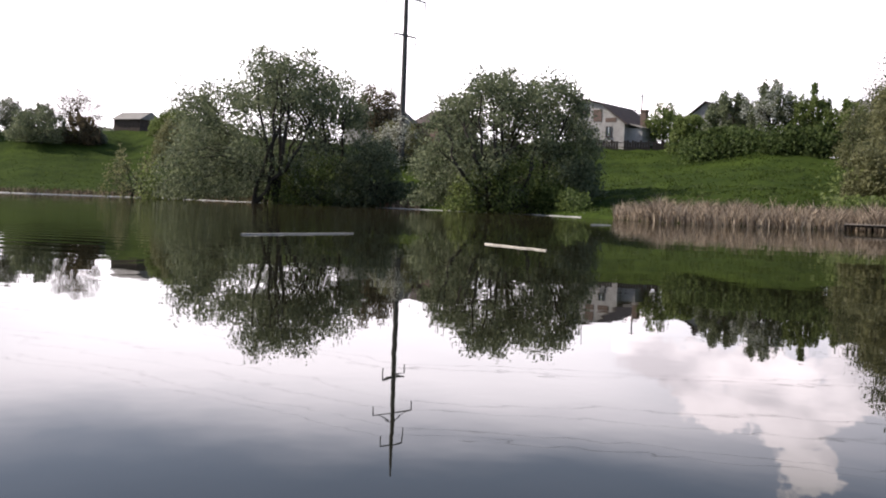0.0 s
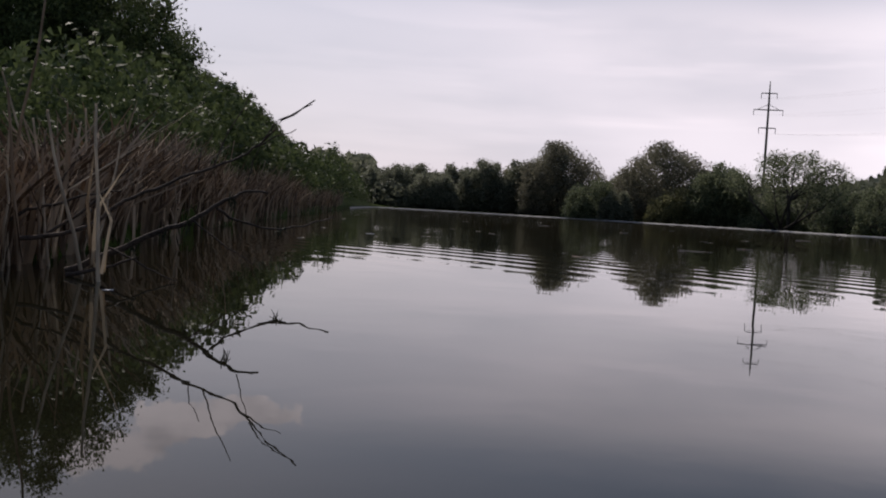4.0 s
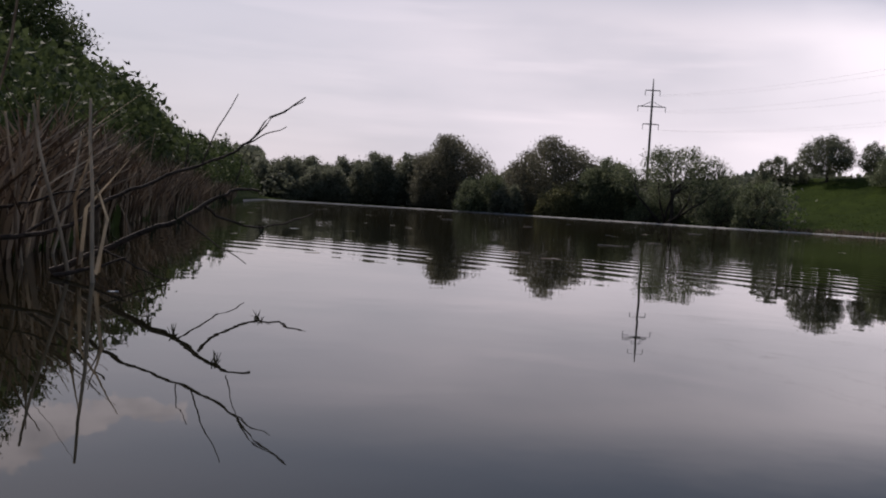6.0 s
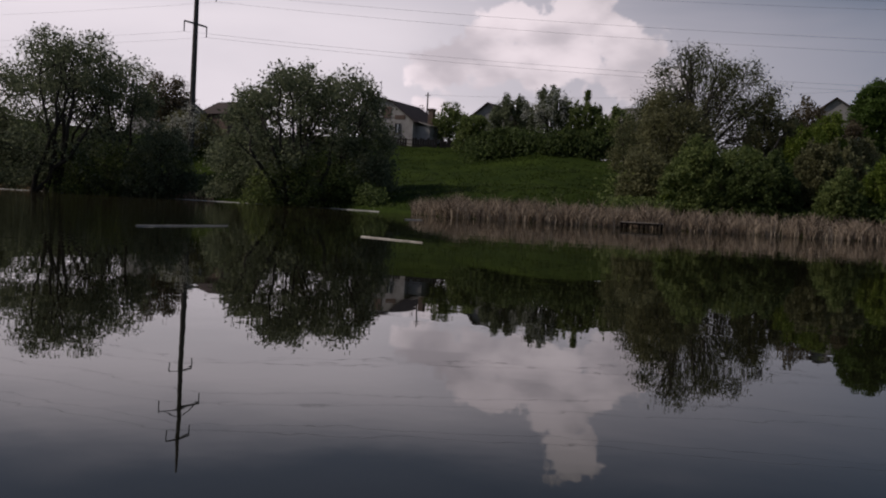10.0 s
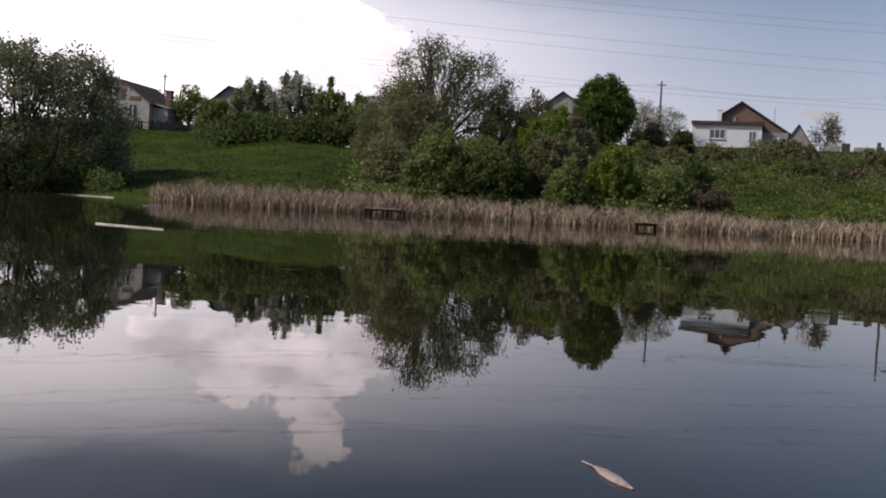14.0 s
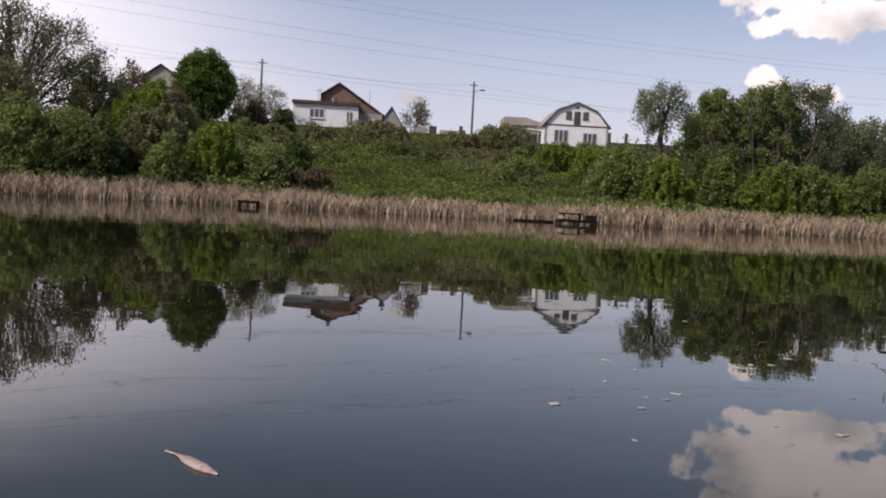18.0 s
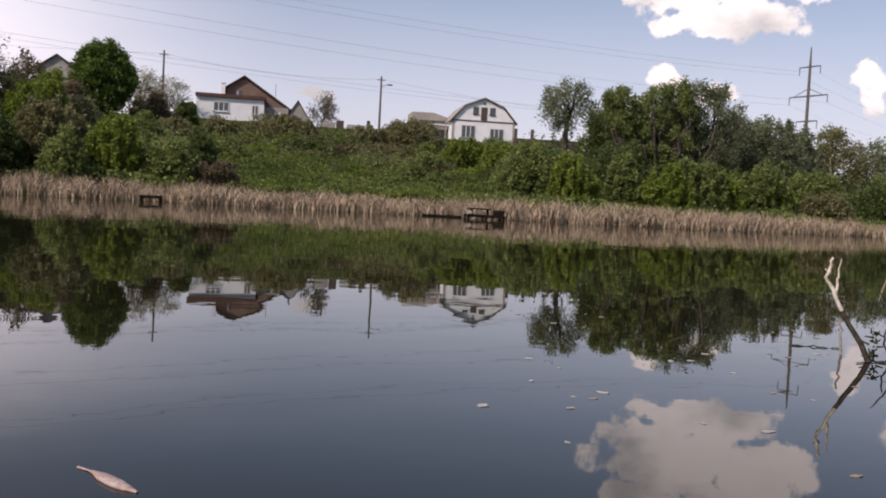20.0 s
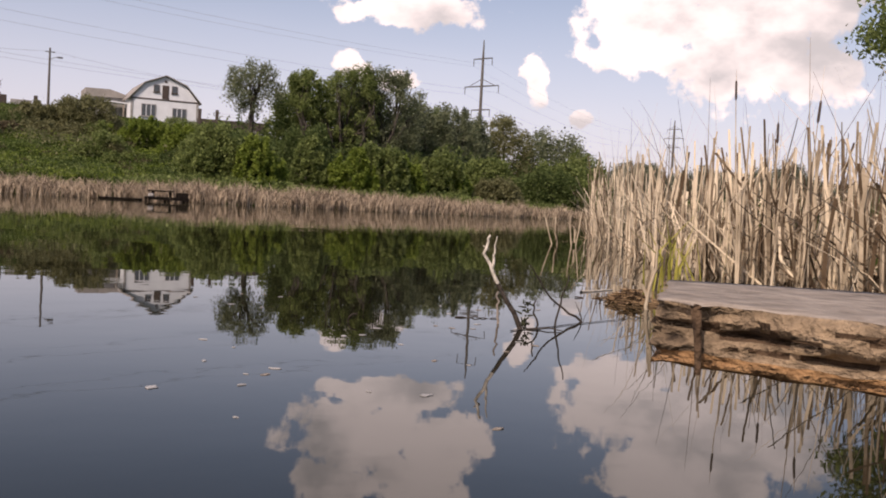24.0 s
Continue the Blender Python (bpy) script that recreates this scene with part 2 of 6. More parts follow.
def water_material():
    m = bpy.data.materials.new("pond_water")
    m.use_nodes = True
    t = m.node_tree
    p = t.nodes["Principled BSDF"]
    N = t.nodes.new
    p.inputs["Base Color"].default_value = (0.010, 0.0098, 0.005, 1)
    p.inputs["IOR"].default_value = 1.34
    pos = N("ShaderNodeNewGeometry").outputs["Position"]
    n1, n2, n3 = N("ShaderNodeTexNoise"), N("ShaderNodeTexNoise"), N("ShaderNodeTexNoise")
    for n, s, d in ((n1, 0.9, 2), (n2, 5.0, 2), (n3, 0.11, 2)):
        link(t, pos, n.inputs["Vector"])
        n.inputs["Scale"].default_value, n.inputs["Detail"].default_value = s, d

    def calc(op, a, b):
        q = N("ShaderNodeMath")
        q.operation = op
        for k, v in enumerate((a, b)):
            if isinstance(v, (int, float)):
                q.inputs[k].default_value = v
            else:
                link(t, v, q.inputs[k])
        return q.outputs[0]

    def fade(v, a, b):
        q = N("ShaderNodeMapRange")
        q.interpolation_type, q.clamp = "SMOOTHSTEP", True
        link(t, v, q.inputs["Value"])
        q.inputs["From Min"].default_value, q.inputs["From Max"].default_value = a, b
        return q.outputs[0]

    # rings spreading from a splash near the western reeds
    off = N("ShaderNodeVectorMath")
    off.operation = "SUBTRACT"
    link(t, pos, off.inputs[0])
    off.inputs[1].default_value = (-1.5, -6.0, 0)
    wave = N("ShaderNodeTexWave")
    wave.wave_type, wave.rings_direction = "RINGS", "SPHERICAL"
    link(t, off.outputs[0], wave.inputs["Vector"])
    wave.inputs["Scale"].default_value, wave.inputs["Distortion"].default_value = 0.55, 1.4
    wave.inputs["Detail"].default_value, wave.inputs["Detail Scale"].default_value = 1.0, 0.4
    span = N("ShaderNodeVectorMath")
    span.operation = "LENGTH"
    link(t, pos, span.inputs[0])
    split = N("ShaderNodeSeparateXYZ")
    link(t, pos, split.inputs[0])
    west = fade(calc("ADD", calc("MULTIPLY", split.outputs[0], -1.0), calc("MULTIPLY", split.outputs[1], -0.75)), 1.0, 9.0)
    band = calc("MULTIPLY", fade(span.outputs["Value"], 6.0, 11.0), calc("SUBTRACT", 1.0, fade(span.outputs["Value"], 26.0, 44.0)))
    # ruffled by the wind towards the far shores
    ruffle = calc("MULTIPLY", fade(span.outputs["Value"], 18.0, 46.0), calc("ADD", 0.5, n3.outputs[0]))
    link(t, calc("ADD", 0.012, calc("MULTIPLY", ruffle, 0.034)), p.inputs["Roughness"])
    rings = calc("MULTIPLY", calc("MULTIPLY", wave.outputs["Fac"], west), calc("MULTIPLY", band, fade(n3.outputs[0], 0.30, 0.60)))
    last = None
    for height, dist in ((n1.outputs[0], 0.0025), (n2.outputs[0], 0.00025), (rings, 0.0022)):
        b = N("ShaderNodeBump")
        b.inputs["Strength"].default_value, b.inputs["Distance"].default_value = 1.0, dist
        link(t, height, b.inputs["Height"])
        if last:
            link(t, last, b.inputs["Normal"])
        last = b.outputs[0]
    link(t, last, p.inputs["Normal"])
    # a thin brown film, added to dim and tint reflections, thicker away from the open middle
    dulling, film = N("ShaderNodeBsdfDiffuse"), N("ShaderNodeMixShader")
    dulling.inputs["Color"].default_value = (0.032, 0.027, 0.014, 1)
    link(t, calc("ADD", 0.04, calc("MULTIPLY", calc("MULTIPLY", fade(span.outputs["Value"], 6.0, 38.0), calc("ADD", 0.6, calc("MULTIPLY", n3.outputs[0], 0.8))), 0.15)), film.inputs[0])
    link(t, p.outputs[0], film.inputs[1])
    link(t, dulling.outputs[0], film.inputs[2])
    link(t, film.outputs[0], t.nodes["Material Output"].inputs["Surface"])
    return m


M_WATER = water_material()
M_GRASS = surface("meadow_soil", (0.016, 0.029, 0.0055), (0.056, 0.083, 0.014), 0.98, 0.28, 2.2, 0.5, coords="World", distance=0.08, specular=0.05)
M_BLADES = leaf_material("grass_blades", (0.022, 0.041, 0.007), (0.090, 0.119, 0.023))
M_BANK = surface("bank_mud", (0.05, 0.038, 0.026), (0.13, 0.10, 0.07), 0.95, 0.8, 9, 0.5, coords="World")
M_BARK = surface("grey_bark", (0.030, 0.026, 0.021), (0.085, 0.072, 0.058), 0.95, 2.0, 22, 0.7)
M_LEAF = {
    "willow": leaf_material("willow_leaves", (0.100, 0.124, 0.066), (0.265, 0.29, 0.17)),
    "green": leaf_material("green_leaves", (0.090, 0.126, 0.036), (0.262, 0.312, 0.106)),
    # dark foliage; also paints the shade under hedge and willow and inside the wood
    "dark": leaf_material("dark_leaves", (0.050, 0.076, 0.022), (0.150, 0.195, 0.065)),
    "fresh": leaf_material("fresh_leaves", (0.10, 0.15, 0.022), (0.265, 0.33, 0.065)),
    "olive": leaf_material("olive_leaves", (0.118, 0.120, 0.052), (0.29, 0.285, 0.145)),
    "deep": leaf_material("deep_green_leaves", (0.050, 0.090, 0.018), (0.140, 0.215, 0.050)),
    # left-bank leaves: the trees' own shade is darkened into this colour
    "shade": surface("shade_tinted_leaves", (0.044, 0.064, 0.024), (0.135, 0.170, 0.068), 0.6, 0.4, 3, 0, spread=0.5, coords="World", through_light=0.30, island=True, specular=0.15),
    "bud": leaf_material("budding_leaves", (0.066, 0.076, 0.034), (0.18, 0.195, 0.092)),
    "grey": leaf_material("grey_budding_leaves", (0.125, 0.122, 0.082), (0.275, 0.262, 0.188)),
    "blossom": leaf_material("white_blossom", (0.30, 0.31, 0.24), (0.62, 0.62, 0.54)),
    "bare": leaf_material("bud_twigs", (0.088, 0.070, 0.040), (0.205, 0.168, 0.105)),
    # paler and greyer than near leaves: distance haze put into the colour
    "far": leaf_material("hazed_far_leaves", (0.125, 0.138, 0.092), (0.275, 0.285, 0.20)),
}
M_REED = surface("dead_reed", (0.12, 0.08, 0.047), (0.80, 0.67, 0.49), 0.75, 0.5, 4, 0, spread=0.6, coords="World", through_light=0.15, island=True)
M_REED_FAR = surface("far_dead_reed", (0.13, 0.094, 0.064), (0.56, 0.45, 0.33), 0.85, 0.8, 5, 0, spread=0.6, coords="World", through_light=0.12, island=True)
# brown reed, darkened further to carry the left bank's shade in its colour
M_REED_DARK = surface("brown_reed_with_shade", (0.11, 0.072, 0.045), (0.42, 0.31, 0.205), 0.9, 0.5, 4, 0, spread=0.6, coords="World", island=True)
M_WOOD = surface("weathered_wood", (0.15, 0.122, 0.098), (0.42, 0.36, 0.305), 0.85, 4, 45, 0.6)
M_WOOD_DARK = surface("wet_wood", (0.018, 0.014, 0.011), (0.07, 0.055, 0.042), 0.7, 5, 40, 0.6)
M_TAR = surface("tarred_old_wood", (0.006, 0.005, 0.0045), (0.028, 0.022, 0.018), 0.95, 5, 40, 0.6, specular=0.05)
M_BRANCH = surface("dead_branch_bark", (0.028, 0.021, 0.017), (0.11, 0.082, 0.064), 0.85, 5, 40, 0.6)
M_WOOD_PALE = surface("stripped_wood", (0.36, 0.32, 0.26), (0.66, 0.61, 0.53), 0.8, 5, 40, 0.5)
M_WHITE = surface("white_render", (0.58, 0.60, 0.63), (0.76, 0.78, 0.81), 0.85, 0.8, 12, 0.2)
M_BRICK = surface("red_brick", (0.115, 0.078, 0.064), (0.215, 0.152, 0.125), 0.9, 1.0, 9, 0.3)
M_GREY = surface("grey_block", (0.22, 0.21, 0.20), (0.36, 0.345, 0.33), 0.9, 1.0, 9, 0.3)
M_ROOF = surface("brown_roof", (0.052, 0.038, 0.033), (0.105, 0.076, 0.066), 0.8, 1.2, 10, 0.3)
M_FASCIA = surface("dark_red_fascia", (0.060, 0.026, 0.023), (0.105, 0.050, 0.043), 0.7, 1.5, 12, 0.2)
M_SHED = surface("dark_boarding", (0.045, 0.033, 0.027), (0.11, 0.082, 0.066), 0.85, 2, 14, 0.4)
M_ROOF_GREY = surface("slate_sheet_roof", (0.20, 0.185, 0.17), (0.36, 0.33, 0.30), 0.8, 1.2, 10, 0.3)
M_TRIM = surface("dark_trim", (0.05, 0.035, 0.03), (0.09, 0.07, 0.06), 0.6, 2, 20, 0.1)
M_CONCRETE = surface("pole_concrete", (0.07, 0.062, 0.056), (0.16, 0.145, 0.13), 0.9, 2, 20, 0.3)
M_STEEL = surface("steel_arm", (0.10, 0.10, 0.105), (0.20, 0.20, 0.205), 0.55, 3, 30, 0.1, metal=0.4)
M_WIRE = surface("wire", (0.20, 0.20, 0.21), (0.30, 0.30, 0.31), 0.5, 1, 10, 0, metal=0.3)
M_SPLIT = surface("split_rotten_wood", (0.035, 0.024, 0.017), (0.40, 0.29, 0.185), 0.85, 16, 80, 0.9)
# fresh orange wood, warmed further with painted-in sunlight on the face's lower strip
M_SPLIT_WARM = surface("sunlit_fresh_split_wood", (0.13, 0.062, 0.026), (0.46, 0.27, 0.13), 0.85, 14, 80, 0.8)
M_ROT = surface("dark_rotten_wood", (0.018, 0.012, 0.008), (0.11, 0.068, 0.04), 0.9, 12, 70, 0.8)
M_LITTER = surface("reed_litter", (0.06, 0.035, 0.018), (0.30, 0.20, 0.11), 0.9, 6, 40, 0.3, island=True, spread=0.6)
M_OLD_WHITE = surface("stained_whitewash", (0.28, 0.255, 0.235), (0.50, 0.475, 0.45), 0.9, 0.9, 7, 0.3)
M_FOAM = surface("pale_scum", (0.26, 0.25, 0.24), (0.48, 0.47, 0.455), 0.7, 0.6, 8, 0.2, coords="World")
M_PALE = surface("pale_pinkish_flesh", (0.24, 0.12, 0.095), (0.42, 0.38, 0.36), 0.35, 26, 80, 0.2)
M_IRIS = surface("yellow_green_blades", (0.22, 0.215, 0.04), (0.50, 0.45, 0.10), 0.5, 2, 12, 0, spread=0.5, coords="World", through_light=0.3, island=True)
M_WEED = surface("wet_weed", (0.02, 0.022, 0.012), (0.06, 0.065, 0.03), 0.6, 6, 40, 0.5)
M_PANE = surface("window_pane", (0.04, 0.05, 0.06), (0.08, 0.09, 0.10), 0.06, 1, 5, 0, specular=0.6)


# ---- builders ----
def put_mesh(name, verts, faces_flat, sides, mat, parent=None, label="", smooth=False):
    """A mesh object from arrays: verts (n,3), faces as one flat index array with equal sides."""
    me = bpy.data.meshes.new(name)
    verts = np.asarray(verts, np.float32)
    faces_flat = np.asarray(faces_flat, np.int32)
    n = len(faces_flat) // sides
    me.vertices.add(len(verts))
    me.vertices.foreach_set("co", verts.ravel())
    me.loops.add(len(faces_flat))
    me.loops.foreach_set("vertex_index", faces_flat)
    me.polygons.add(n)
    me.polygons.foreach_set("loop_start", np.arange(0, n * sides, sides, dtype=np.int32))
    if smooth:
        me.polygons.foreach_set("use_smooth", np.ones(n, bool))
    me.update(calc_edges=True)
    me.materials.append(mat)
    ob = new(name, me)
    if parent:
        ob.parent = parent
    if label:
        ob["label"] = label
    return ob


def part(name, bm, mat, parent=None, label=""):
    me = bpy.data.meshes.new(name)
    bmesh.ops.recalc_face_normals(bm, faces=bm.faces)
    bm.to_mesh(me)
    bm.free()
    me.materials.append(mat)
    ob = new(name, me)
    if parent:
        ob.parent = parent
    if label:
        ob["label"] = label
    return ob


def empty(name, m=None):
    ob = new(name)
    ob.empty_display_size = 0.1
    if m:
        ob.matrix_world = m
    return ob


def box(bm, x0, y0, z0, x1, y1, z1, bevel=0.0):
    r = bmesh.ops.create_cube(bm, size=1, matrix=Matrix.LocRotScale(((x0 + x1) / 2, (y0 + y1) / 2, (z0 + z1) / 2), None, (abs(x1 - x0), abs(y1 - y0), abs(z1 - z0))))
    if bevel:
        edges = list({e for v in r["verts"] for e in v.link_edges})
        bmesh.ops.bevel(bm, geom=edges, offset=bevel, segments=1, affect="EDGES")
    return bm


def boxes(*dims, bevel=0.0):
    bm = bmesh.new()
    for d in dims:
        box(bm, *d, bevel=bevel)
    return bm


def prism(outline, y0, y1):
    """An outline in x,z pushed from y0 to y1."""
    bm = bmesh.new()
    a = [bm.verts.new((x, y0, z)) for x, z in outline]
    b = [bm.verts.new((x, y1, z)) for x, z in outline]
    bm.faces.new(a)
    bm.faces.new(b[::-1])
    for i in range(len(a)):
        j = (i + 1) % len(a)
        bm.faces.new((a[j], a[i], b[i], b[j]))
    return bm


class Tubes:
    """Tapered tubes gathered into one mesh."""

    def __init__(self, sides=6):
        self.sides, self.v, self.f = sides, [], []

    def add(self, pts, radii):
        s = self.sides
        base = len(self.v)
        pts = [Vector(p) for p in pts]
        for i, p in enumerate(pts):
            d = (pts[min(i + 1, len(pts) - 1)] - pts[max(i - 1, 0)]).normalized()
            u = d.cross(Vector((0.31, 0.87, 0.2) if abs(d.z) > 0.8 else (0, 0, 1))).normalized()
            w = d.cross(u)
            for k in range(s):
                a = 2 * math.pi * k / s
                self.v.append(p + (u * math.cos(a) + w * math.sin(a)) * radii[i])
        for i in range(len(pts) - 1):
            for k in range(s):
                k2 = (k + 1) % s
                self.f += [base + i * s + k, base + i * s + k2, base + (i + 1) * s + k2, base + (i + 1) * s + k]
        return self

    def link(self, name, mat, parent=None, label="", smooth=True):
        return put_mesh(name, [tuple(v) for v in self.v], self.f, 4, mat, parent, label, smooth)


def wobble(rng, a, b, n, amount):
    a, b = np.array(a, float), np.array(b, float)
    out = [a + (b - a) * i / n for i in range(n + 1)]
    for i in range(1, n):
        out[i] = out[i] + rng.normal(0, amount, 3)
    return out


# ---- the lie of the land: heading, shore distance, brow distance, brow height ----
LAND = [(-180, 2.2, 40, 3), (-140, 3.0, 45, 3.5), (-125, 3.6, 50, 4), (-112, 4.6, 60, 4), (-109.5, 6.5, 70, 4), (-107.8, 11, 80, 4), (-106.3, 20, 90, 4), (-105.2, 32, 110, 4), (-104.5, 48, 150, 4), (-103.9, 110, 240, 7),
        (-103, 170, 360, 4), (-95, 175, 360, 4), (-88, 165, 330, 4), (-80, 150, 260, 6), (-74, 136, 190, 9.5), (-68, 122, 176, 10.0), (-63, 126, 185, 11.8), (-57, 108, 160, 10.5),
        (-50, 96, 122, 7.4), (-46, 86, 114, 7.1), (-40, 76, 118, 8.3), (-35.5, 63, 122, 8.9), (-32, 53, 122, 8.7), (-27, 50.5, 100, 6.6), (-22, 50, 98, 6.0), (-15, 50, 108, 8.0), (-8, 50, 114, 9.0),
        (0, 50, 114, 9.2), (6, 50, 116, 9.0), (12, 50.5, 122, 9.0), (16, 52, 118, 8.2), (20, 54, 116, 7.2), (26, 59, 130, 7.2), (31, 67, 148, 7.4), (35, 78, 170, 5.5), (37.2, 92, 200, 4.5),
        (38.6, 60, 200, 4.0), (40, 34, 150, 3.5), (43, 22, 120, 3.2), (47, 14, 100, 3.0), (55, 9, 80, 3.0), (70, 5, 60, 3.0), (95, 2.6, 45, 3.0), (180, 2.2, 40, 3)]
_la = [r[0] for r in LAND]


def shore(az):
    return float(np.interp(az, _la, [r[1] for r in LAND]))


def land_height(az, r):
    s, rb, zb = (float(np.interp(az, _la, [q[k] for q in LAND])) for k in (1, 2, 3))
    d = r - s
    if d <= 0:
        return max(-1.2, d * 0.22)
    if r < rb:
        k = d / (rb - s)
        z = 0.25 * min(1, d / 1.5) + (zb - 0.25) * (0.30 * k + 0.70 * k ** 1.8)
        x, y = r * math.sin(radians(az)), r * math.cos(radians(az))
        rough = 1.7 if -6 < az < 18 else 1.0
        z += rough * (0.34 * noise.noise((x * 0.13, y * 0.13, 0)) + 0.20 * noise.noise((x * 0.42, y * 0.42, 4))) * min(1, d / 6)
        return z
    return zb + min(10, (r - rb) * 0.018)


def spot(az, r, dz=0.0):
    a = radians(az)
    return Vector((r * math.sin(a), r * math.cos(a), land_height(az, r) + dz))


def build_ground():
    azs = list(np.arange(-180, 180, 1.5))
    azs = sorted(set([round(float(a), 2) for a in azs] + [round(float(a), 2) for a in np.arange(-108, -102, 0.3)] + [round(float(a), 2) for a in np.arange(-75, 36, 0.5)] + [round(float(a), 2) for a in np.arange(36, 48, 0.4)]))
    steps = [-14, -6, -2.5, -0.8, 0, 0.4, 0.9, 1.6, 2.6, 4, 6, 8.5, 10.2, 12, 14, 16, 18, 20, 22.5, 25, 27.5, 30, 33, 36, 39.5, 43, 47, 51, 55.5, 60, 66, 72, 80, 90, 120, 170, 260, 420, 800, 1600, 3200]
    v, f = [], []
    for az in azs:
        s = shore(az)
        for d in steps:
            r = max(0.3, s + d)
            p = spot(az, r)
            v.append((p.x, p.y, p.z))
    n, k = len(azs), len(steps)
    for i in range(n):
        j = (i + 1) % n
        for q in range(k - 1):
            f += [i * k + q, i * k + q + 1, j * k + q + 1, j * k + q]
    ob = put_mesh("ground", v, f, 4, M_GRASS, smooth=True)
    tagged(ob, "green meadow bank rising from the pond to the village", "ground", kind="structure")
    bm = boxes((-420, -420, -1.6, 420, 420, -1.5))
    tagged(part("pond_bed", bm, M_BANK), "dark muddy bed under the pond water", "ground", kind="structure")


def build_water():
    v, f = [], []
    rs = [0, 4, 12, 30, 60, 110, 240]
    n = 120
    v.append((0, 0, 0))
    for r in rs[1:]:
        for i in range(n):
            a = 2 * math.pi * i / n
            v.append((r * math.sin(a), r * math.cos(a), 0))
    tri = []
    for i in range(n):
        tri += [(0, 1 + (i + 1) % n, 1 + i)]
    for q in range(len(rs) - 2):
        for i in range(n):
            a, b = 1 + q * n + i, 1 + q * n + (i + 1) % n
            tri += [(a, b, b + n), (a, b + n, a + n)]
    ob = put_mesh("water", v, [i for t_ in tri for i in t_], 3, M_WATER, smooth=True)
    tagged(ob, "still dark pond water mirroring banks and clouds", "water", kind="structure")


build_ground()
build_water()


def leaf_faces(rng, centres, size):
    """Small pointed leaves, one triangle each, turned every way."""
    n = len(centres)
    d = rng.normal(0, 1, (n, 3))
    d /= np.linalg.norm(d, axis=1)[:, None]
    e = rng.normal(0, 1, (n, 3))
    e -= d * (e * d).sum(1)[:, None]
    e /= np.linalg.norm(e, axis=1)[:, None]
    s = size * rng.uniform(0.6, 1.35, n)[:, None]
    v = np.stack([centres - d * s * 0.45 - e * s * 0.36, centres - d * s * 0.45 + e * s * 0.36, centres + d * s * 0.62], 1).reshape(-1, 3)
    return v, np.arange(3 * n, dtype=np.int32)


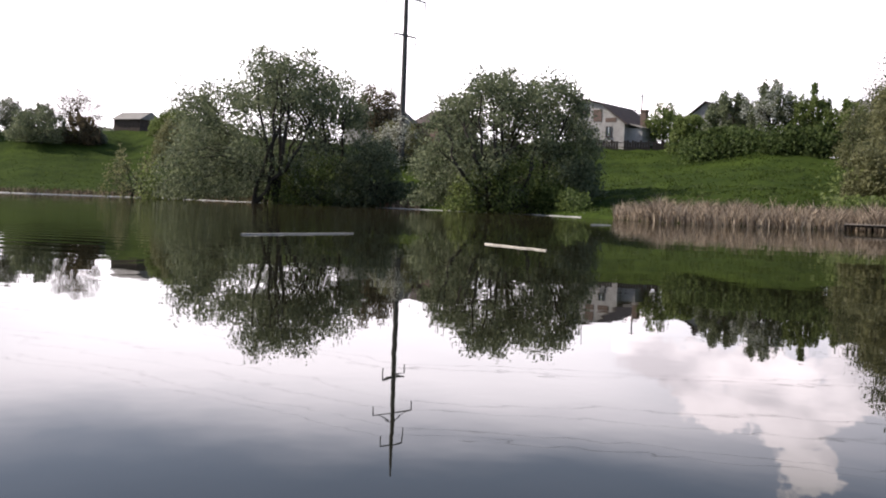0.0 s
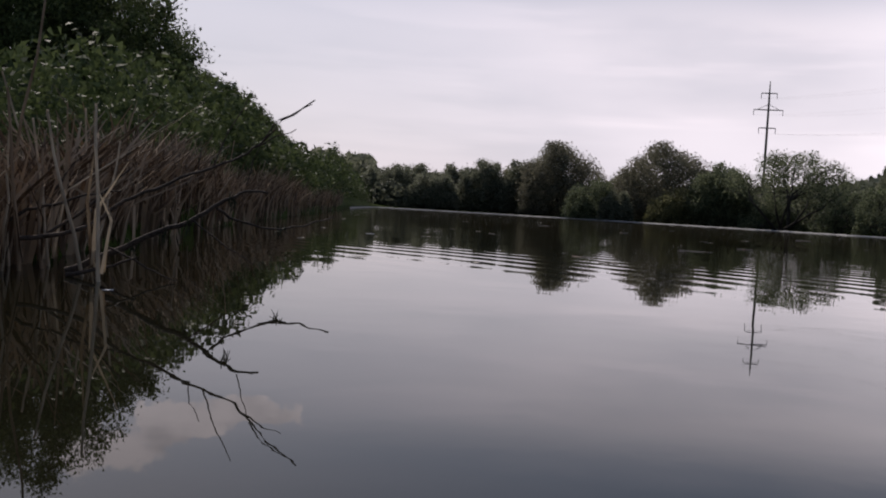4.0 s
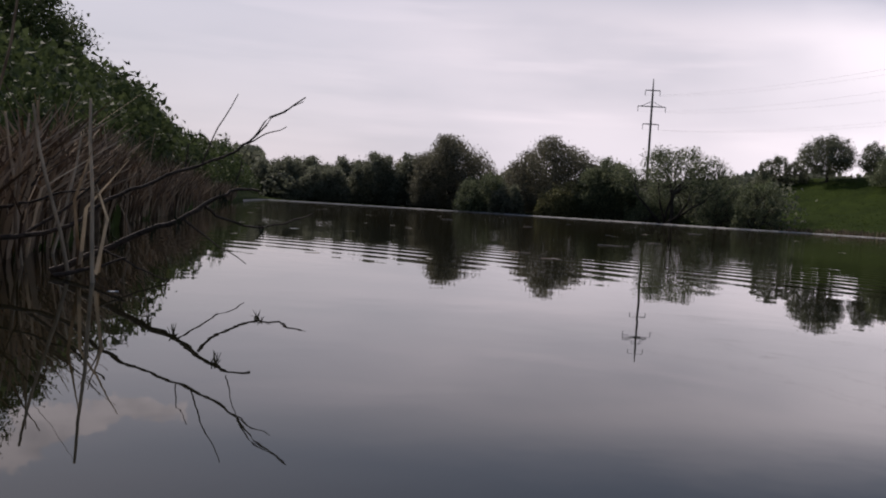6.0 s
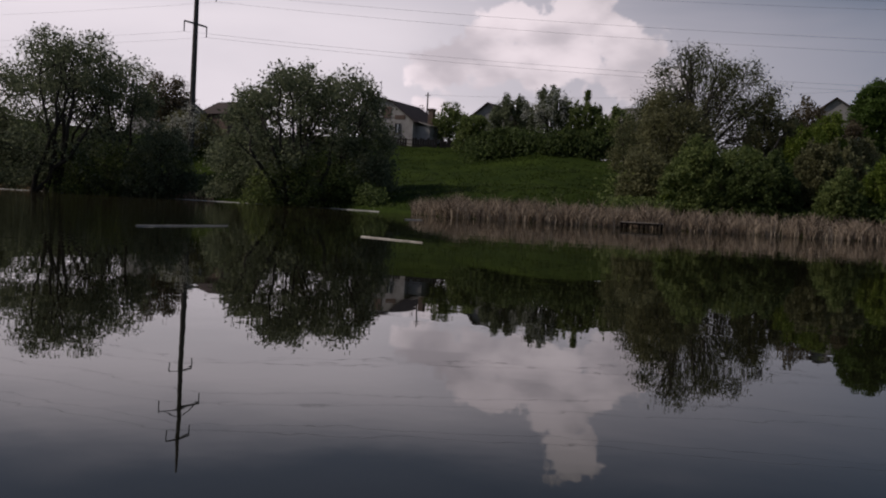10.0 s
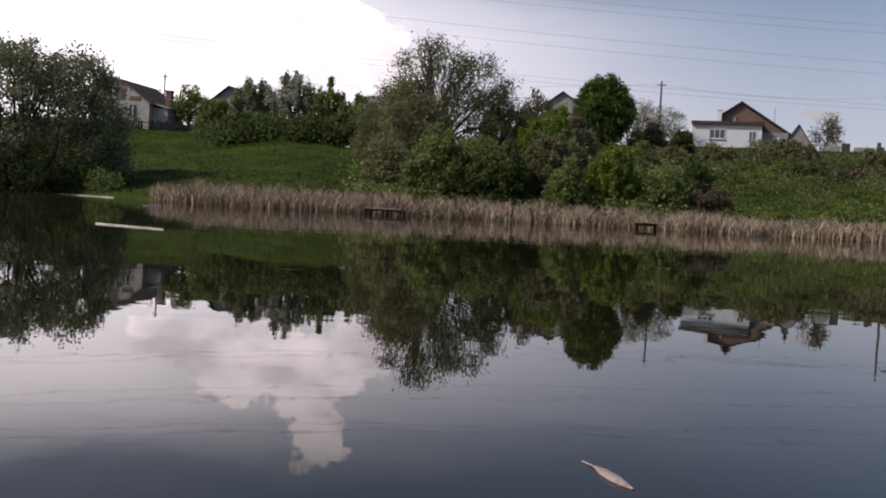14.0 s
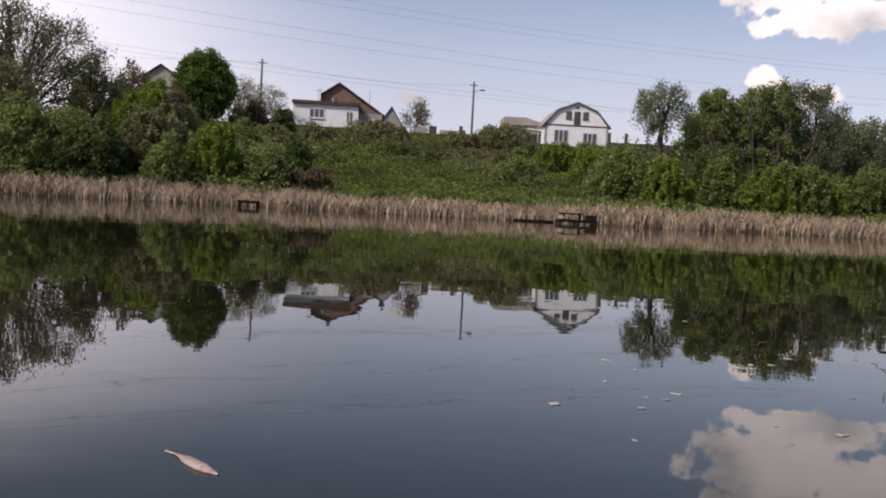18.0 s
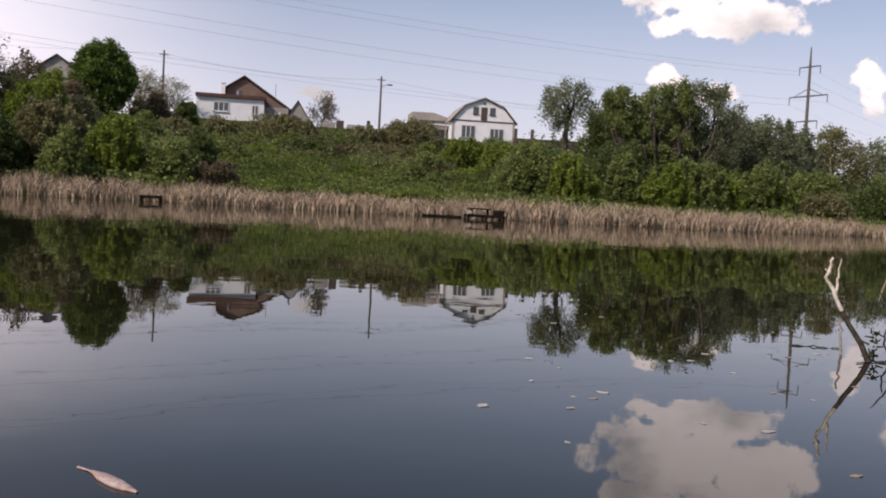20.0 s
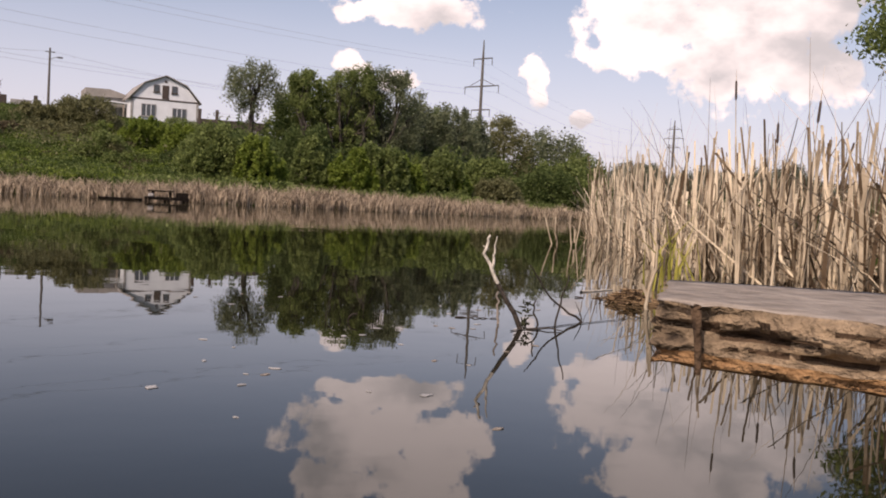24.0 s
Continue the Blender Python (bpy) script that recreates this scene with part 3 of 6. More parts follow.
def tree(name, az0, az1, top, dist, leaf="green", label="", seed=0, clear=0.12, count=5200, size=0.42, shape="round", category="tree", stems=1, outline=None, limbs=0, twigs=0):
    """A tree or bush between two headings, its top at a height in degrees, at a distance. outline: heading, height of the crown's rim."""
    rng = np.random.default_rng(seed * 7919 + 13)
    az = (az0 + az1) / 2
    base = spot(az, dist, -0.15)
    base.z = max(base.z, -0.25)
    w = radians(az1 - az0) * dist / 2
    h = 0.5 + math.tan(radians(top)) * dist - base.z
    thing = empty(name, Matrix.Translation(base))
    thing.rotation_euler = (0, 0, -radians(az))
    tagged(thing, label, category)
    z0 = h * clear
    ch = h - z0
    deep = min(w, 0.7 * h)
    if dist > 135:
        count, size = int(count * 3.0), size * 0.66

    def rim(u):
        if outline:
            el = np.interp(az + u * (az1 - az0) / 2, [q[0] for q in outline], [q[1] for q in outline])
            return (0.5 + math.tan(radians(el)) * dist - base.z) * (1 + 0.07 * noise.noise((u * 9, seed, 0)))
        if shape == "egg":
            return z0 + ch * math.sqrt(max(0, 1 - abs(u) ** 2.3))
        n = noise.noise((u * 1.9 + seed * 3.7, seed, 0)) * 0.26 + noise.noise((u * 5.5, seed, 2)) * 0.17
        if dist > 120:
            n = 1.35 * n + 0.12 * noise.noise((u * 13.0, seed, 4))
        return z0 + ch * min(1.0, (0.90 + n)) * max(0, 1 - abs(u) ** 2.6) ** 0.5

    ns = int(np.clip(count / 40, 26, 620))
    rs = 0.58 * (w * deep * ch / ns) ** (1 / 3)
    sprays = []
    tries = 0
    while len(sprays) < ns and tries < 60 * ns:
        tries += 1
        u = rng.uniform(-1, 1)
        t_ = rim(u)
        low = z0 + (0.30 * ch * u * u if clear > 0.05 else 0) + (0.5 * ch * (1 - math.sqrt(max(0, 1 - u * u))) if shape == "egg" else 0)
        if t_ - low < 0.04 * h or rng.random() > (t_ - low) / (1.05 * h):
            continue
        k = rng.random()
        v_ = rng.uniform(-1, 1)
        v_ = math.copysign(abs(v_) ** 0.6, v_) * math.sqrt(max(0.08, 1 - 0.8 * u * u)) * math.sqrt(max(0.15, 1 - 0.7 * (2 * k - 1) ** 2))
        x, y, z = u * (w - rs * 0.35), v_ * deep, low + rs * 0.3 + k * max(0.0, t_ - low - rs * 0.75)
        if shape != "egg" and (dist < 120 or az < -55) and noise.noise((x / rs * 0.34 + seed, y / rs * 0.34, z / rs * 0.34)) < (0.04 if clear > 0.45 else -0.12 if name == "tree" and 84 < dist < 110 and az > 15 else -0.40 if dist < 120 else -0.28):
            continue
        if limbs and y < 0.15 * deep and z < 0.8 * h and noise.noise((x / rs * 0.26 + seed, 3.0, z / rs * 0.26)) < 0.02:
            continue
        sprays.append(np.array([x, y, z]))
    sprays = np.array(sprays)
    # wood
    tubes = Tubes(6)
    r0 = 0.028 * h + 0.03
    order = rng.permutation(len(sprays))
    per = max(4, min(9, len(sprays) // 8))
    for s_i in range(stems):
        off = rng.normal(0, 0.22 * w if stems > 1 else 0.02, 2)
        fork = np.array([off[0] * 1.3 + rng.normal(0, 0.04 * w), off[1], z0 + 0.16 * ch])
        rr = r0 / math.sqrt(stems)
        tubes.add(wobble(rng, (off[0] * 0.6, off[1] * 0.6, 0), fork, 4, 0.012 * h), list(np.linspace(rr, rr * 0.66, 5)))
        for b in range(per):
            goal = sprays[order[(s_i * per + b) % len(order)]]
            mid = fork + (goal - fork) * 0.55 + np.array([0, 0, 0.06 * ch])
            path = wobble(rng, fork, mid, 3, 0.014 * h)[:-1] + wobble(rng, mid, goal, 3, 0.018 * h)
            tubes.add(path, list(np.linspace(rr * 0.5, rr * 0.14, len(path))))
            near = np.argsort(np.linalg.norm(sprays - goal, axis=1))[1:6]
            for q in near:
                start = path[rng.integers(3, len(path))]
                tubes.add(wobble(rng, start, sprays[q], 3, 0.012 * h), list(np.linspace(rr * 0.16, rr * 0.04, 4)))
    for b in range(limbs):
        front = [q for q in sprays if q[1] < 0 and q[2] > 0.45 * h]
        goal = np.array(front[int(rng.integers(0, len(front)))])
        foot = np.array([rng.normal(0, 0.12 * w), -0.3 * deep, 0.02 * h])
        mid = np.array([foot[0] * 0.5 + goal[0] * 0.62, -0.78 * deep, goal[2] * 0.5])
        path = wobble(rng, foot, mid, 4, 0.014 * h)[:-1] + wobble(rng, mid, goal * np.array([1, 0.9, 1]), 4, 0.014 * h)
        tubes.add(path, list(np.linspace(r0 * 0.55, r0 * 0.13, len(path))))
        for _ in range(3):
            k = int(rng.integers(3, len(path) - 1))
            tip = path[k] + np.array([rng.normal(0, 0.16) * w, rng.normal(0, 0.1) * deep, rng.uniform(0.05, 0.2) * h])
            tubes.add(wobble(rng, path[k], tip, 3, 0.01 * h), list(np.linspace(r0 * 0.16, r0 * 0.05, 4)))
    heart = np.array([0, 0, z0 + 0.30 * ch])
    for _ in range(twigs):
        goal = sprays[int(rng.integers(0, len(sprays)))]
        out = (goal - heart) / max(0.1, np.linalg.norm(goal - heart))
        start = heart + (goal - heart) * rng.uniform(0.45, 0.75) + rng.normal(0, 0.02 * h, 3)
        tip = goal + out * rs * rng.uniform(0.4, 1.3) + np.array([0, 0, 0.3 * rs])
        tubes.add(wobble(rng, start, tip, 4, 0.012 * h), list(np.linspace(r0 * 0.085, r0 * 0.018, 5)))
    tubes.link("trunk", M_BARK, thing)
    # crown: sprays of leaves, loose at the edges
    n = count
    which = rng.integers(0, len(sprays), n)
    if shape == "shoots":
        d = rng.normal(0, 1, (n, 3)) * np.array([0.36, 0.36, 0.72]) * rs
        d[:, 2] += 0.5 * rs
    else:
        loose = 0.8 if az < -105 else ((1.4 if clear < 0.1 else 1.15) if dist > 120 else 1.1)
        d = rng.normal(0, 1, (n, 3)) * np.array([0.74, 0.74, 0.60]) * rs * loose
        d[:, 2] -= 0.12 * (d[:, 0] ** 2 + d[:, 1] ** 2) / max(rs, 0.01)
    pts = sprays[which] + d
    pts = pts[(pts[:, 2] > 0.03 * h) & (pts[:, 2] < h * 1.02)]
    if limbs:
        pts = pts[(pts[:, 1] > -0.55 * deep) | (pts[:, 2] > 0.8 * h) | (rng.random(len(pts)) < 0.62)]
    v, f = leaf_faces(rng, pts, size)
    if az < -105 and name == "tree" and stems == 1 and clear < 0.2:
        core = sprays[rng.integers(0, len(sprays), 9000)] * np.array([0.86, 0.6, 0.80]) + rng.normal(0, 0.15, (9000, 3)) * rs
        cv, cf = leaf_faces(rng, core, size * 2.2)
        f = np.concatenate([f, cf + len(v)])
        v = np.concatenate([v, cv])
    put_mesh("crown", v, f, 3, M_LEAF[leaf], thing)
    return thing


# ---- trees and bushes ----
WILLOW, GREEN = "spreading grey-green willow with dark limbs at the water's edge", "leafy green bush on the bank"
TREES = [
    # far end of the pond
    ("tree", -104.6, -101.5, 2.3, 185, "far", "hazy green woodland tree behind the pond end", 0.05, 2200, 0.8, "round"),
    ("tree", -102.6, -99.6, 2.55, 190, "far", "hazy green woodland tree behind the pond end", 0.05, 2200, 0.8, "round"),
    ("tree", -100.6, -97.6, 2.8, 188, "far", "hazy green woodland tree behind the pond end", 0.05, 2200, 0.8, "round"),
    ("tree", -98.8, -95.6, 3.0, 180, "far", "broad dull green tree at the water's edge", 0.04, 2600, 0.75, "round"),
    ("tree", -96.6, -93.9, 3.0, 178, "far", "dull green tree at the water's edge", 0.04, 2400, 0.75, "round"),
    ("tree", -94.5, -89.6, 4.2, 172, "grey", "tall rounded budding willow at the water's edge", 0.02, 5200, 0.7, "round"),
    ("bush", -92.4, -88.9, 2.15, 160, "willow", "pale green willow bush at the water's edge", 0.0, 2200, 0.6, "round"),
    ("tree", -89.0, -83.2, 4.36, 165, "grey", "tall rounded budding willow at the water's edge", 0.02, 5200, 0.7, "round"),
    ("tree", -85.6, -81.6, 3.4, 156, "willow", "broad willow at the water's edge", 0.03, 3600, 0.7, "round"),
    ("tree", -83.0, -76.2, 4.2, 147, "willow", "dark leaning tree with an open crown and bare trunk", 0.30, 1700, 0.6, "round"),
    ("bush", -82.6, -78.9, 1.3, 150, "willow", "low grey-green bush at the water's edge", 0.0, 900, 0.6, "round"),
    ("bush", -78.6, -75.6, 2.6, 142, "willow", "thin grey-green bush with upright shoots at the water's edge", 0.0, 900, 0.5, "shoots"),
    ("bush", -76.6, -73.6, 2.9, 136, "willow", "thin grey-green willow bush at the water's edge", 0.0, 1100, 0.5, "shoots"),
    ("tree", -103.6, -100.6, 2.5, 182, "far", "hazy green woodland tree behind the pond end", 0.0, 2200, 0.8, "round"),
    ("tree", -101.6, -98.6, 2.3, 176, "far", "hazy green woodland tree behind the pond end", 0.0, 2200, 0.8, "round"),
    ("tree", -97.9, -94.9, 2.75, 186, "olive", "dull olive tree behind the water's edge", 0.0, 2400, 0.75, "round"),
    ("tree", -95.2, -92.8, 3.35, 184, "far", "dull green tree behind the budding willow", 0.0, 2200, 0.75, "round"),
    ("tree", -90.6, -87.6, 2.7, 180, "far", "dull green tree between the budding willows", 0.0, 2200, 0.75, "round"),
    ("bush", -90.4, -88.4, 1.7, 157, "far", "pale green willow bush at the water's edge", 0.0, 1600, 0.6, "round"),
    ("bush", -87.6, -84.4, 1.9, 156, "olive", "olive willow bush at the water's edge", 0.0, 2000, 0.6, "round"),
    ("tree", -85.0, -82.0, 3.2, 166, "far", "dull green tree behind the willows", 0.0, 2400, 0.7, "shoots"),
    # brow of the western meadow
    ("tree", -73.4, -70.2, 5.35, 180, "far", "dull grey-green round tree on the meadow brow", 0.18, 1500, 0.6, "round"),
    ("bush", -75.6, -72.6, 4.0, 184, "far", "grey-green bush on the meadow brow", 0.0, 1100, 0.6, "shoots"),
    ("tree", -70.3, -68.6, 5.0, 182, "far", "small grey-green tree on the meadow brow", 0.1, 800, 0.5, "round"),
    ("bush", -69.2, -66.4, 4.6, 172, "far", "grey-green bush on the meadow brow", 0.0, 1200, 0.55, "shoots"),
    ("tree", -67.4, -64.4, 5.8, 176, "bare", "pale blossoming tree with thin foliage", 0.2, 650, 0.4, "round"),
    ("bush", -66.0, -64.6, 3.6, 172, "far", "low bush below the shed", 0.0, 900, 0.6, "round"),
    ("bush", -62.3, -59.6, 4.9, 170, "green", "bush beside the shed", 0.0, 2200, 0.6, "round"),
    ("tree", -60.6, -57.6, 5.6, 130, "willow", "grey-green tree behind the willows", 0.1, 2800, 0.5, "round"),
    ("bush", -69.6, -66.8, 4.5, 168, "willow", "grey-green shrub on the meadow brow", 0.0, 1000, 0.55, "round"),
    ("bush", -66.9, -64.8, 4.2, 170, "bare", "thin brown shrub below the shed", 0.0, 1200, 0.5, "shoots"),
    ("bush", -62.0, -59.8, 4.4, 150, "olive", "olive shrub beside the shed", 0.0, 2000, 0.5, "round"),
    ("bush", -59.6, -56.8, 4.6, 132, "green", "green shrub behind the willow", 0.0, 2400, 0.45, "round"),
    # the two willows by the pole
    ("bush", -64.6, -60.9, 2.8, 110, "olive", "thin young willow bush at the water's edge", 0.0, 520, 0.36, "shoots"),
    ("bush", -62.6, -59.2, 2.4, 106, "green", "low willow bush at the water's edge", 0.0, 1000, 0.36, "round"),
    ("tree", -60.6, -49.2, 8.1, 97, "willow", "broad grey-green willow with several dark limbs at the water's edge", 0.03, 22000, 0.36, "round"),
    ("bush", -55.2, -49.5, 3.0, 94, "green", "dark shrub at the foot of the willow", 0.0, 3200, 0.32, "round"),
    ("bush", -51.4, -47.2, 4.0, 92, "willow", "rounded willow bush beside the pole", 0.0, 4600, 0.30, "round"),
    ("tree", -50.6, -47.6, 6.9, 116, "bare", "bare-topped tree behind the pole", 0.25, 2200, 0.36, "round"),
    ("bush", -49.8, -45.6, 5.0, 112, "olive", "budding shrub behind the pole", 0.0, 2400, 0.36, "round"),
    ("tree", -46.2, -35.6, 7.75, 78, "willow", WILLOW, 0.03, 21000, 0.33, "round"),
    ("bush", -44.5, -37.0, 3.2, 75, "green", "dark shrub at the foot of the willow", 0.0, 4200, 0.28, "round"),
    # brow behind the middle meadow
    ("tree", -35.2, -33.6, 5.9, 128, "bare", "small bare fruit tree beside the house", 0.2, 500, 0.3, "round"),
    ("bush", -32.4, -30.1, 5.95, 112, "green", "rounded bush on the brow", 0.0, 2600, 0.4, "round"),
    ("tree", -30.6, -27.6, 7.0, 108, "willow", "hedge tree with upright grey-green shoots", 0.05, 4000, 0.36, "shoots"),
    ("tree", -28.4, -25.4, 7.35, 106, "willow", "hedge tree with upright grey-green shoots", 0.05, 4200, 0.36, "shoots"),
    ("tree", -26.2, -23.6, 7.1, 104, "green", "hedge tree with upright shoots", 0.05, 3600, 0.36, "shoots"),
    ("tree", -28.6, -25.2, 7.3, 105, "blossom", "hedge tree in white blossom", 0.3, 700, 0.3, "shoots"),
    ("bush", -49.2, -46.6, 5.3, 109, "blossom", "shrub in white blossom behind the pole", 0.1, 700, 0.3, "round"),
    ("tree", -33.9, -31.4, 6.2, 120, "green", "small green tree beside the brick stack", 0.1, 1800, 0.36, "round"),
    # hedge bottom: its shade is put into the dark leaf colour
    ("bush", -31.6, -26.4, 5.0, 104, "dark", "lower hedge on the brow, shade put into its dark leaves", 0.0, 4600, 0.40, "round"),
    ("bush", -27.4, -22.4, 5.1, 100, "dark", "lower hedge on the brow, shade put into its dark leaves", 0.0, 4600, 0.40, "round"),
    ("tree", -24.6, -21.6, 6.4, 101, "green", "hedge tree beside the large budding tree", 0.03, 3400, 0.36, "shoots"),
    ("tree", -23.4, -21.2, 6.4, 76, "olive", "thin young olive tree on the bank", 0.1, 900, 0.3, "round"),
    # the big clump
    ("tree", -23.5, -12.9, 9.55, 76, "bud", "large budding tree with a wide twiggy crown", 0.08, 13000, 0.22, "round"),
    ("bush", -22.6, -17.0, 7.4, 68, "olive", "tall yellowish olive bush on the bank", 0.0, 8000, 0.26, "round"),
    ("bush", -18.4, -13.6, 4.5, 60, "green", "broad leafy green bush behind the reeds", 0.0, 6400, 0.28, "round"),
    ("bush", -15.2, -12.0, 3.7, 61, "dark", "dark leafy bush behind the reeds", 0.0, 4000, 0.28, "round"),
    ("bush", -14.1, -11.0, 5.9, 72, "fresh", "yellow-green bush in the clump", 0.0, 4600, 0.28, "round"),
    ("bush", -14.0, -10.9, 7.3, 88, "bare", "brownish budding shrub before a gable", 0.02, 3400, 0.3, "round"),
    ("bush", -11.7, -9.4, 6.3, 92, "bare", "brownish budding shrub beside the egg-shaped tree", 0.02, 2600, 0.3, "round"),
    ("bush", -13.0, -9.0, 4.55, 62, "olive", "olive-leaved upright bush behind the reeds", 0.0, 5200, 0.28, "shoots"),
    ("bush", -11.4, -8.6, 5.2, 80, "olive", "olive bush at the foot of the egg-shaped tree", 0.0, 3400, 0.28, "round"),
    ("bush", -9.5, -6.6, 4.0, 62, "fresh", "fresh green bush with upright shoots", 0.0, 4400, 0.28, "shoots"),
    ("bush", -7.9, -5.2, 4.6, 72, "green", "green bush on the bank", 0.0, 3600, 0.28, "round"),
    ("bush", -5.6, -3.3, 3.2, 64, "green", "low green bush on the bank", 0.0, 3000, 0.28, "round"),
    ("bush", -20.4, -19.2, 2.1, 56, "fresh", "small yellow-green bush at the reeds", 0.0, 900, 0.24, "shoots"),
    ("tree", -10.75, -6.75, 8.05, 98, "deep", "dense clipped-looking egg-shaped green tree", 0.18, 11000, 0.34, "egg"),
    ("bush", -7.4, -5.0, 5.8, 104, "bare", "brownish budding shrub on the bank", 0.02, 2600, 0.34, "round"),
    ("bush", -6.3, -3.9, 6.6, 114, "blossom", "pale blossoming shrub beside the lane", 0.05, 1100, 0.3, "round"),
    ("bush", -4.9, -3.6, 5.4, 106, "dark", "dark narrow bush beside the brick house", 0.0, 2200, 0.34, "round"),
    ("bush", -6.4, -3.6, 4.3, 92, "olive", "olive bush on the slope", 0.0, 3000, 0.34, "round"),
    # slope below the houses
    ("bush", -3.6, -0.9, 4.5, 100, "olive", "scrubby bush below the brick house", 0.0, 2200, 0.32, "round"),
    ("bush", -0.3, 3.2, 4.85, 101, "olive", "rounded olive bush below the brick house", 0.0, 4600, 0.32, "round"),
    ("bush", -4.0, -1.1, 2.15, 57, "bare", "dry brown shrub behind the reeds", 0.0, 1600, 0.24, "round"),
    ("tree", 2.5, 4.4, 6.3, 130, "bare", "bare pinkish tree beside the houses", 0.2, 700, 0.3, "round"),
    ("bush", 4.6, 7.4, 4.5, 99, "olive", "olive bush on the slope", 0.0, 2600, 0.32, "round"),
    ("bush", 6.4, 10.6, 5.15, 100, "olive", "brown-green bush on the slope", 0.0, 5600, 0.32, "round"),
    ("bush", 10.2, 13.2, 4.1, 94, "fresh", "fresh green bush below the white house", 0.0, 3400, 0.32, "shoots"),
    ("bush", 12.4, 15.4, 3.9, 88, "fresh", "fresh green bush with upright shoots below the white house", 0.0, 3000, 0.32, "shoots"),
    ("bush", 13.4, 17.6, 3.7, 78, "green", "leafy green bush on the slope", 0.0, 4000, 0.30, "round"),
    # the wood by the water
    ("tree", 15.9, 19.5, 7.9, 86, "willow", "slender tree with a bare stem and an open crown", 0.50, 2500, 0.24, "round"),
    ("tree", 19.0, 22.3, 7.45, 88, "green", "leafy green tree of the wood", 0.1, 7600, 0.26, "round"),
    ("tree", 21.0, 24.9, 7.9, 90, "green", "leafy wood tree with upright limbs", 0.1, 8600, 0.26, "round"),
    ("tree", 23.4, 27.4, 7.8, 92, "willow", "leafy wood tree with upright limbs", 0.1, 8600, 0.26, "round"),
    ("tree", 25.8, 29.8, 6.6, 100, "willow", "thin grey-green tree of the wood", 0.03, 5200, 0.36, "round"),
    ("tree", 28.0, 32.0, 5.5, 112, "willow", "thin grey-green tree of the wood", 0.03, 4600, 0.40, "round"),
    ("tree", 30.0, 34.4, 5.5, 118, "olive", "rounded olive tree beside the pole", 0.02, 5600, 0.40, "round"),
    ("tree", 33.0, 37.4, 5.1, 124, "willow", "pale grey-green tree beside the pole", 0.02, 4800, 0.42, "round"),
    ("tree", 35.2, 38.8, 3.7, 120, "green", "green tree at the end of the wood", 0.02, 4200, 0.42, "round"),
    ("bush", 17.2, 19.8, 2.9, 64, "fresh", "yellow-green bush behind the reeds", 0.0, 3400, 0.28, "round"),
    ("bush", 19.8, 22.2, 3.8, 68, "green", "tall narrow green bush", 0.0, 3400, 0.28, "shoots"),
    ("bush", 21.8, 25.2, 3.1, 68, "fresh", "leafy green bush with upright shoots behind the reeds", 0.0, 4400, 0.28, "shoots"),
    ("bush", 24.6, 28.0, 2.9, 72, "fresh", "fresh green bush behind the reeds", 0.0, 4000, 0.28, "shoots"),
    ("bush", 27.4, 30.6, 2.8, 77, "fresh", "leafy green bush with upright shoots behind the reeds", 0.0, 4000, 0.30, "shoots"),
    ("bush", 30.4, 33.6, 1.95, 79, "olive", "rounded yellowish willow bush", 0.0, 3600, 0.28, "round"),
    ("bush", 32.6, 37.4, 2.7, 94, "dark", "dark bush at the end of the wood", 0.0, 4200, 0.34, "round"),
    # beyond the near reeds
    ("tree", 38.2, 42.0, 3.3, 230, "far", "distant hazy tree beyond the reeds", 0.05, 1800, 0.9, "round"),
    ("tree", 41.5, 46.0, 3.1, 240, "far", "distant hazy tree beyond the reeds", 0.05, 1800, 0.9, "round"),
    ("tree", 45.5, 50.5, 3.4, 230, "far", "distant hazy tree beyond the reeds", 0.05, 1800, 0.9, "round"),
    ("tree", 51.0, 62.0, 17.0, 24, "green", "tree overhanging the reeds", 0.45, 5200, 0.16, "round"),
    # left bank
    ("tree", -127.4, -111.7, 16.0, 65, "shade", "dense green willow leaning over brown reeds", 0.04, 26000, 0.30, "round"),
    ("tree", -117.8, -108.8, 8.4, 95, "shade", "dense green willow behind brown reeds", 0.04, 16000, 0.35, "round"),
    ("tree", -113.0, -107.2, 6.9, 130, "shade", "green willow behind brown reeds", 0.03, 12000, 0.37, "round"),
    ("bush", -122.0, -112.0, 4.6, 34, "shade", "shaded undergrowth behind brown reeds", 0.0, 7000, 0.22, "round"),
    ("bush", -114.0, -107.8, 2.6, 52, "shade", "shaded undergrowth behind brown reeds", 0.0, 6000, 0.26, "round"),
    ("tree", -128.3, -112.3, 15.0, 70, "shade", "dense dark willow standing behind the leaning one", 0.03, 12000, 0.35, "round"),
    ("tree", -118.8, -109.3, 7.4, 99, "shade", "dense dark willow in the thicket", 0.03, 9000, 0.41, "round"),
    # low growth on the slope
    ("bush", 0.8, 4.3, 3.55, 91, "dark", "low dark bramble mound below the brick house", 0.0, 2400, 0.30, "round"),
    ("bush", 3.5, 5.6, 3.35, 93, "bare", "dry brown weeds on a rubble bank", 0.0, 1200, 0.26, "round"),
    ("bush", -7.8, -5.5, 7.1, 116, "blossom", "pale budding tree behind the egg-shaped tree", 0.1, 900, 0.3, "round"),
    # front of the clump, down to the reeds
    ("bush", -22.9, -19.2, 4.3, 60, "olive", "olive bush at the end of the clump", 0.0, 4200, 0.26, "round"),
    ("bush", -20.4, -15.4, 4.9, 57, "green", "dense leafy bush reaching down to the reeds", 0.0, 7600, 0.27, "round"),
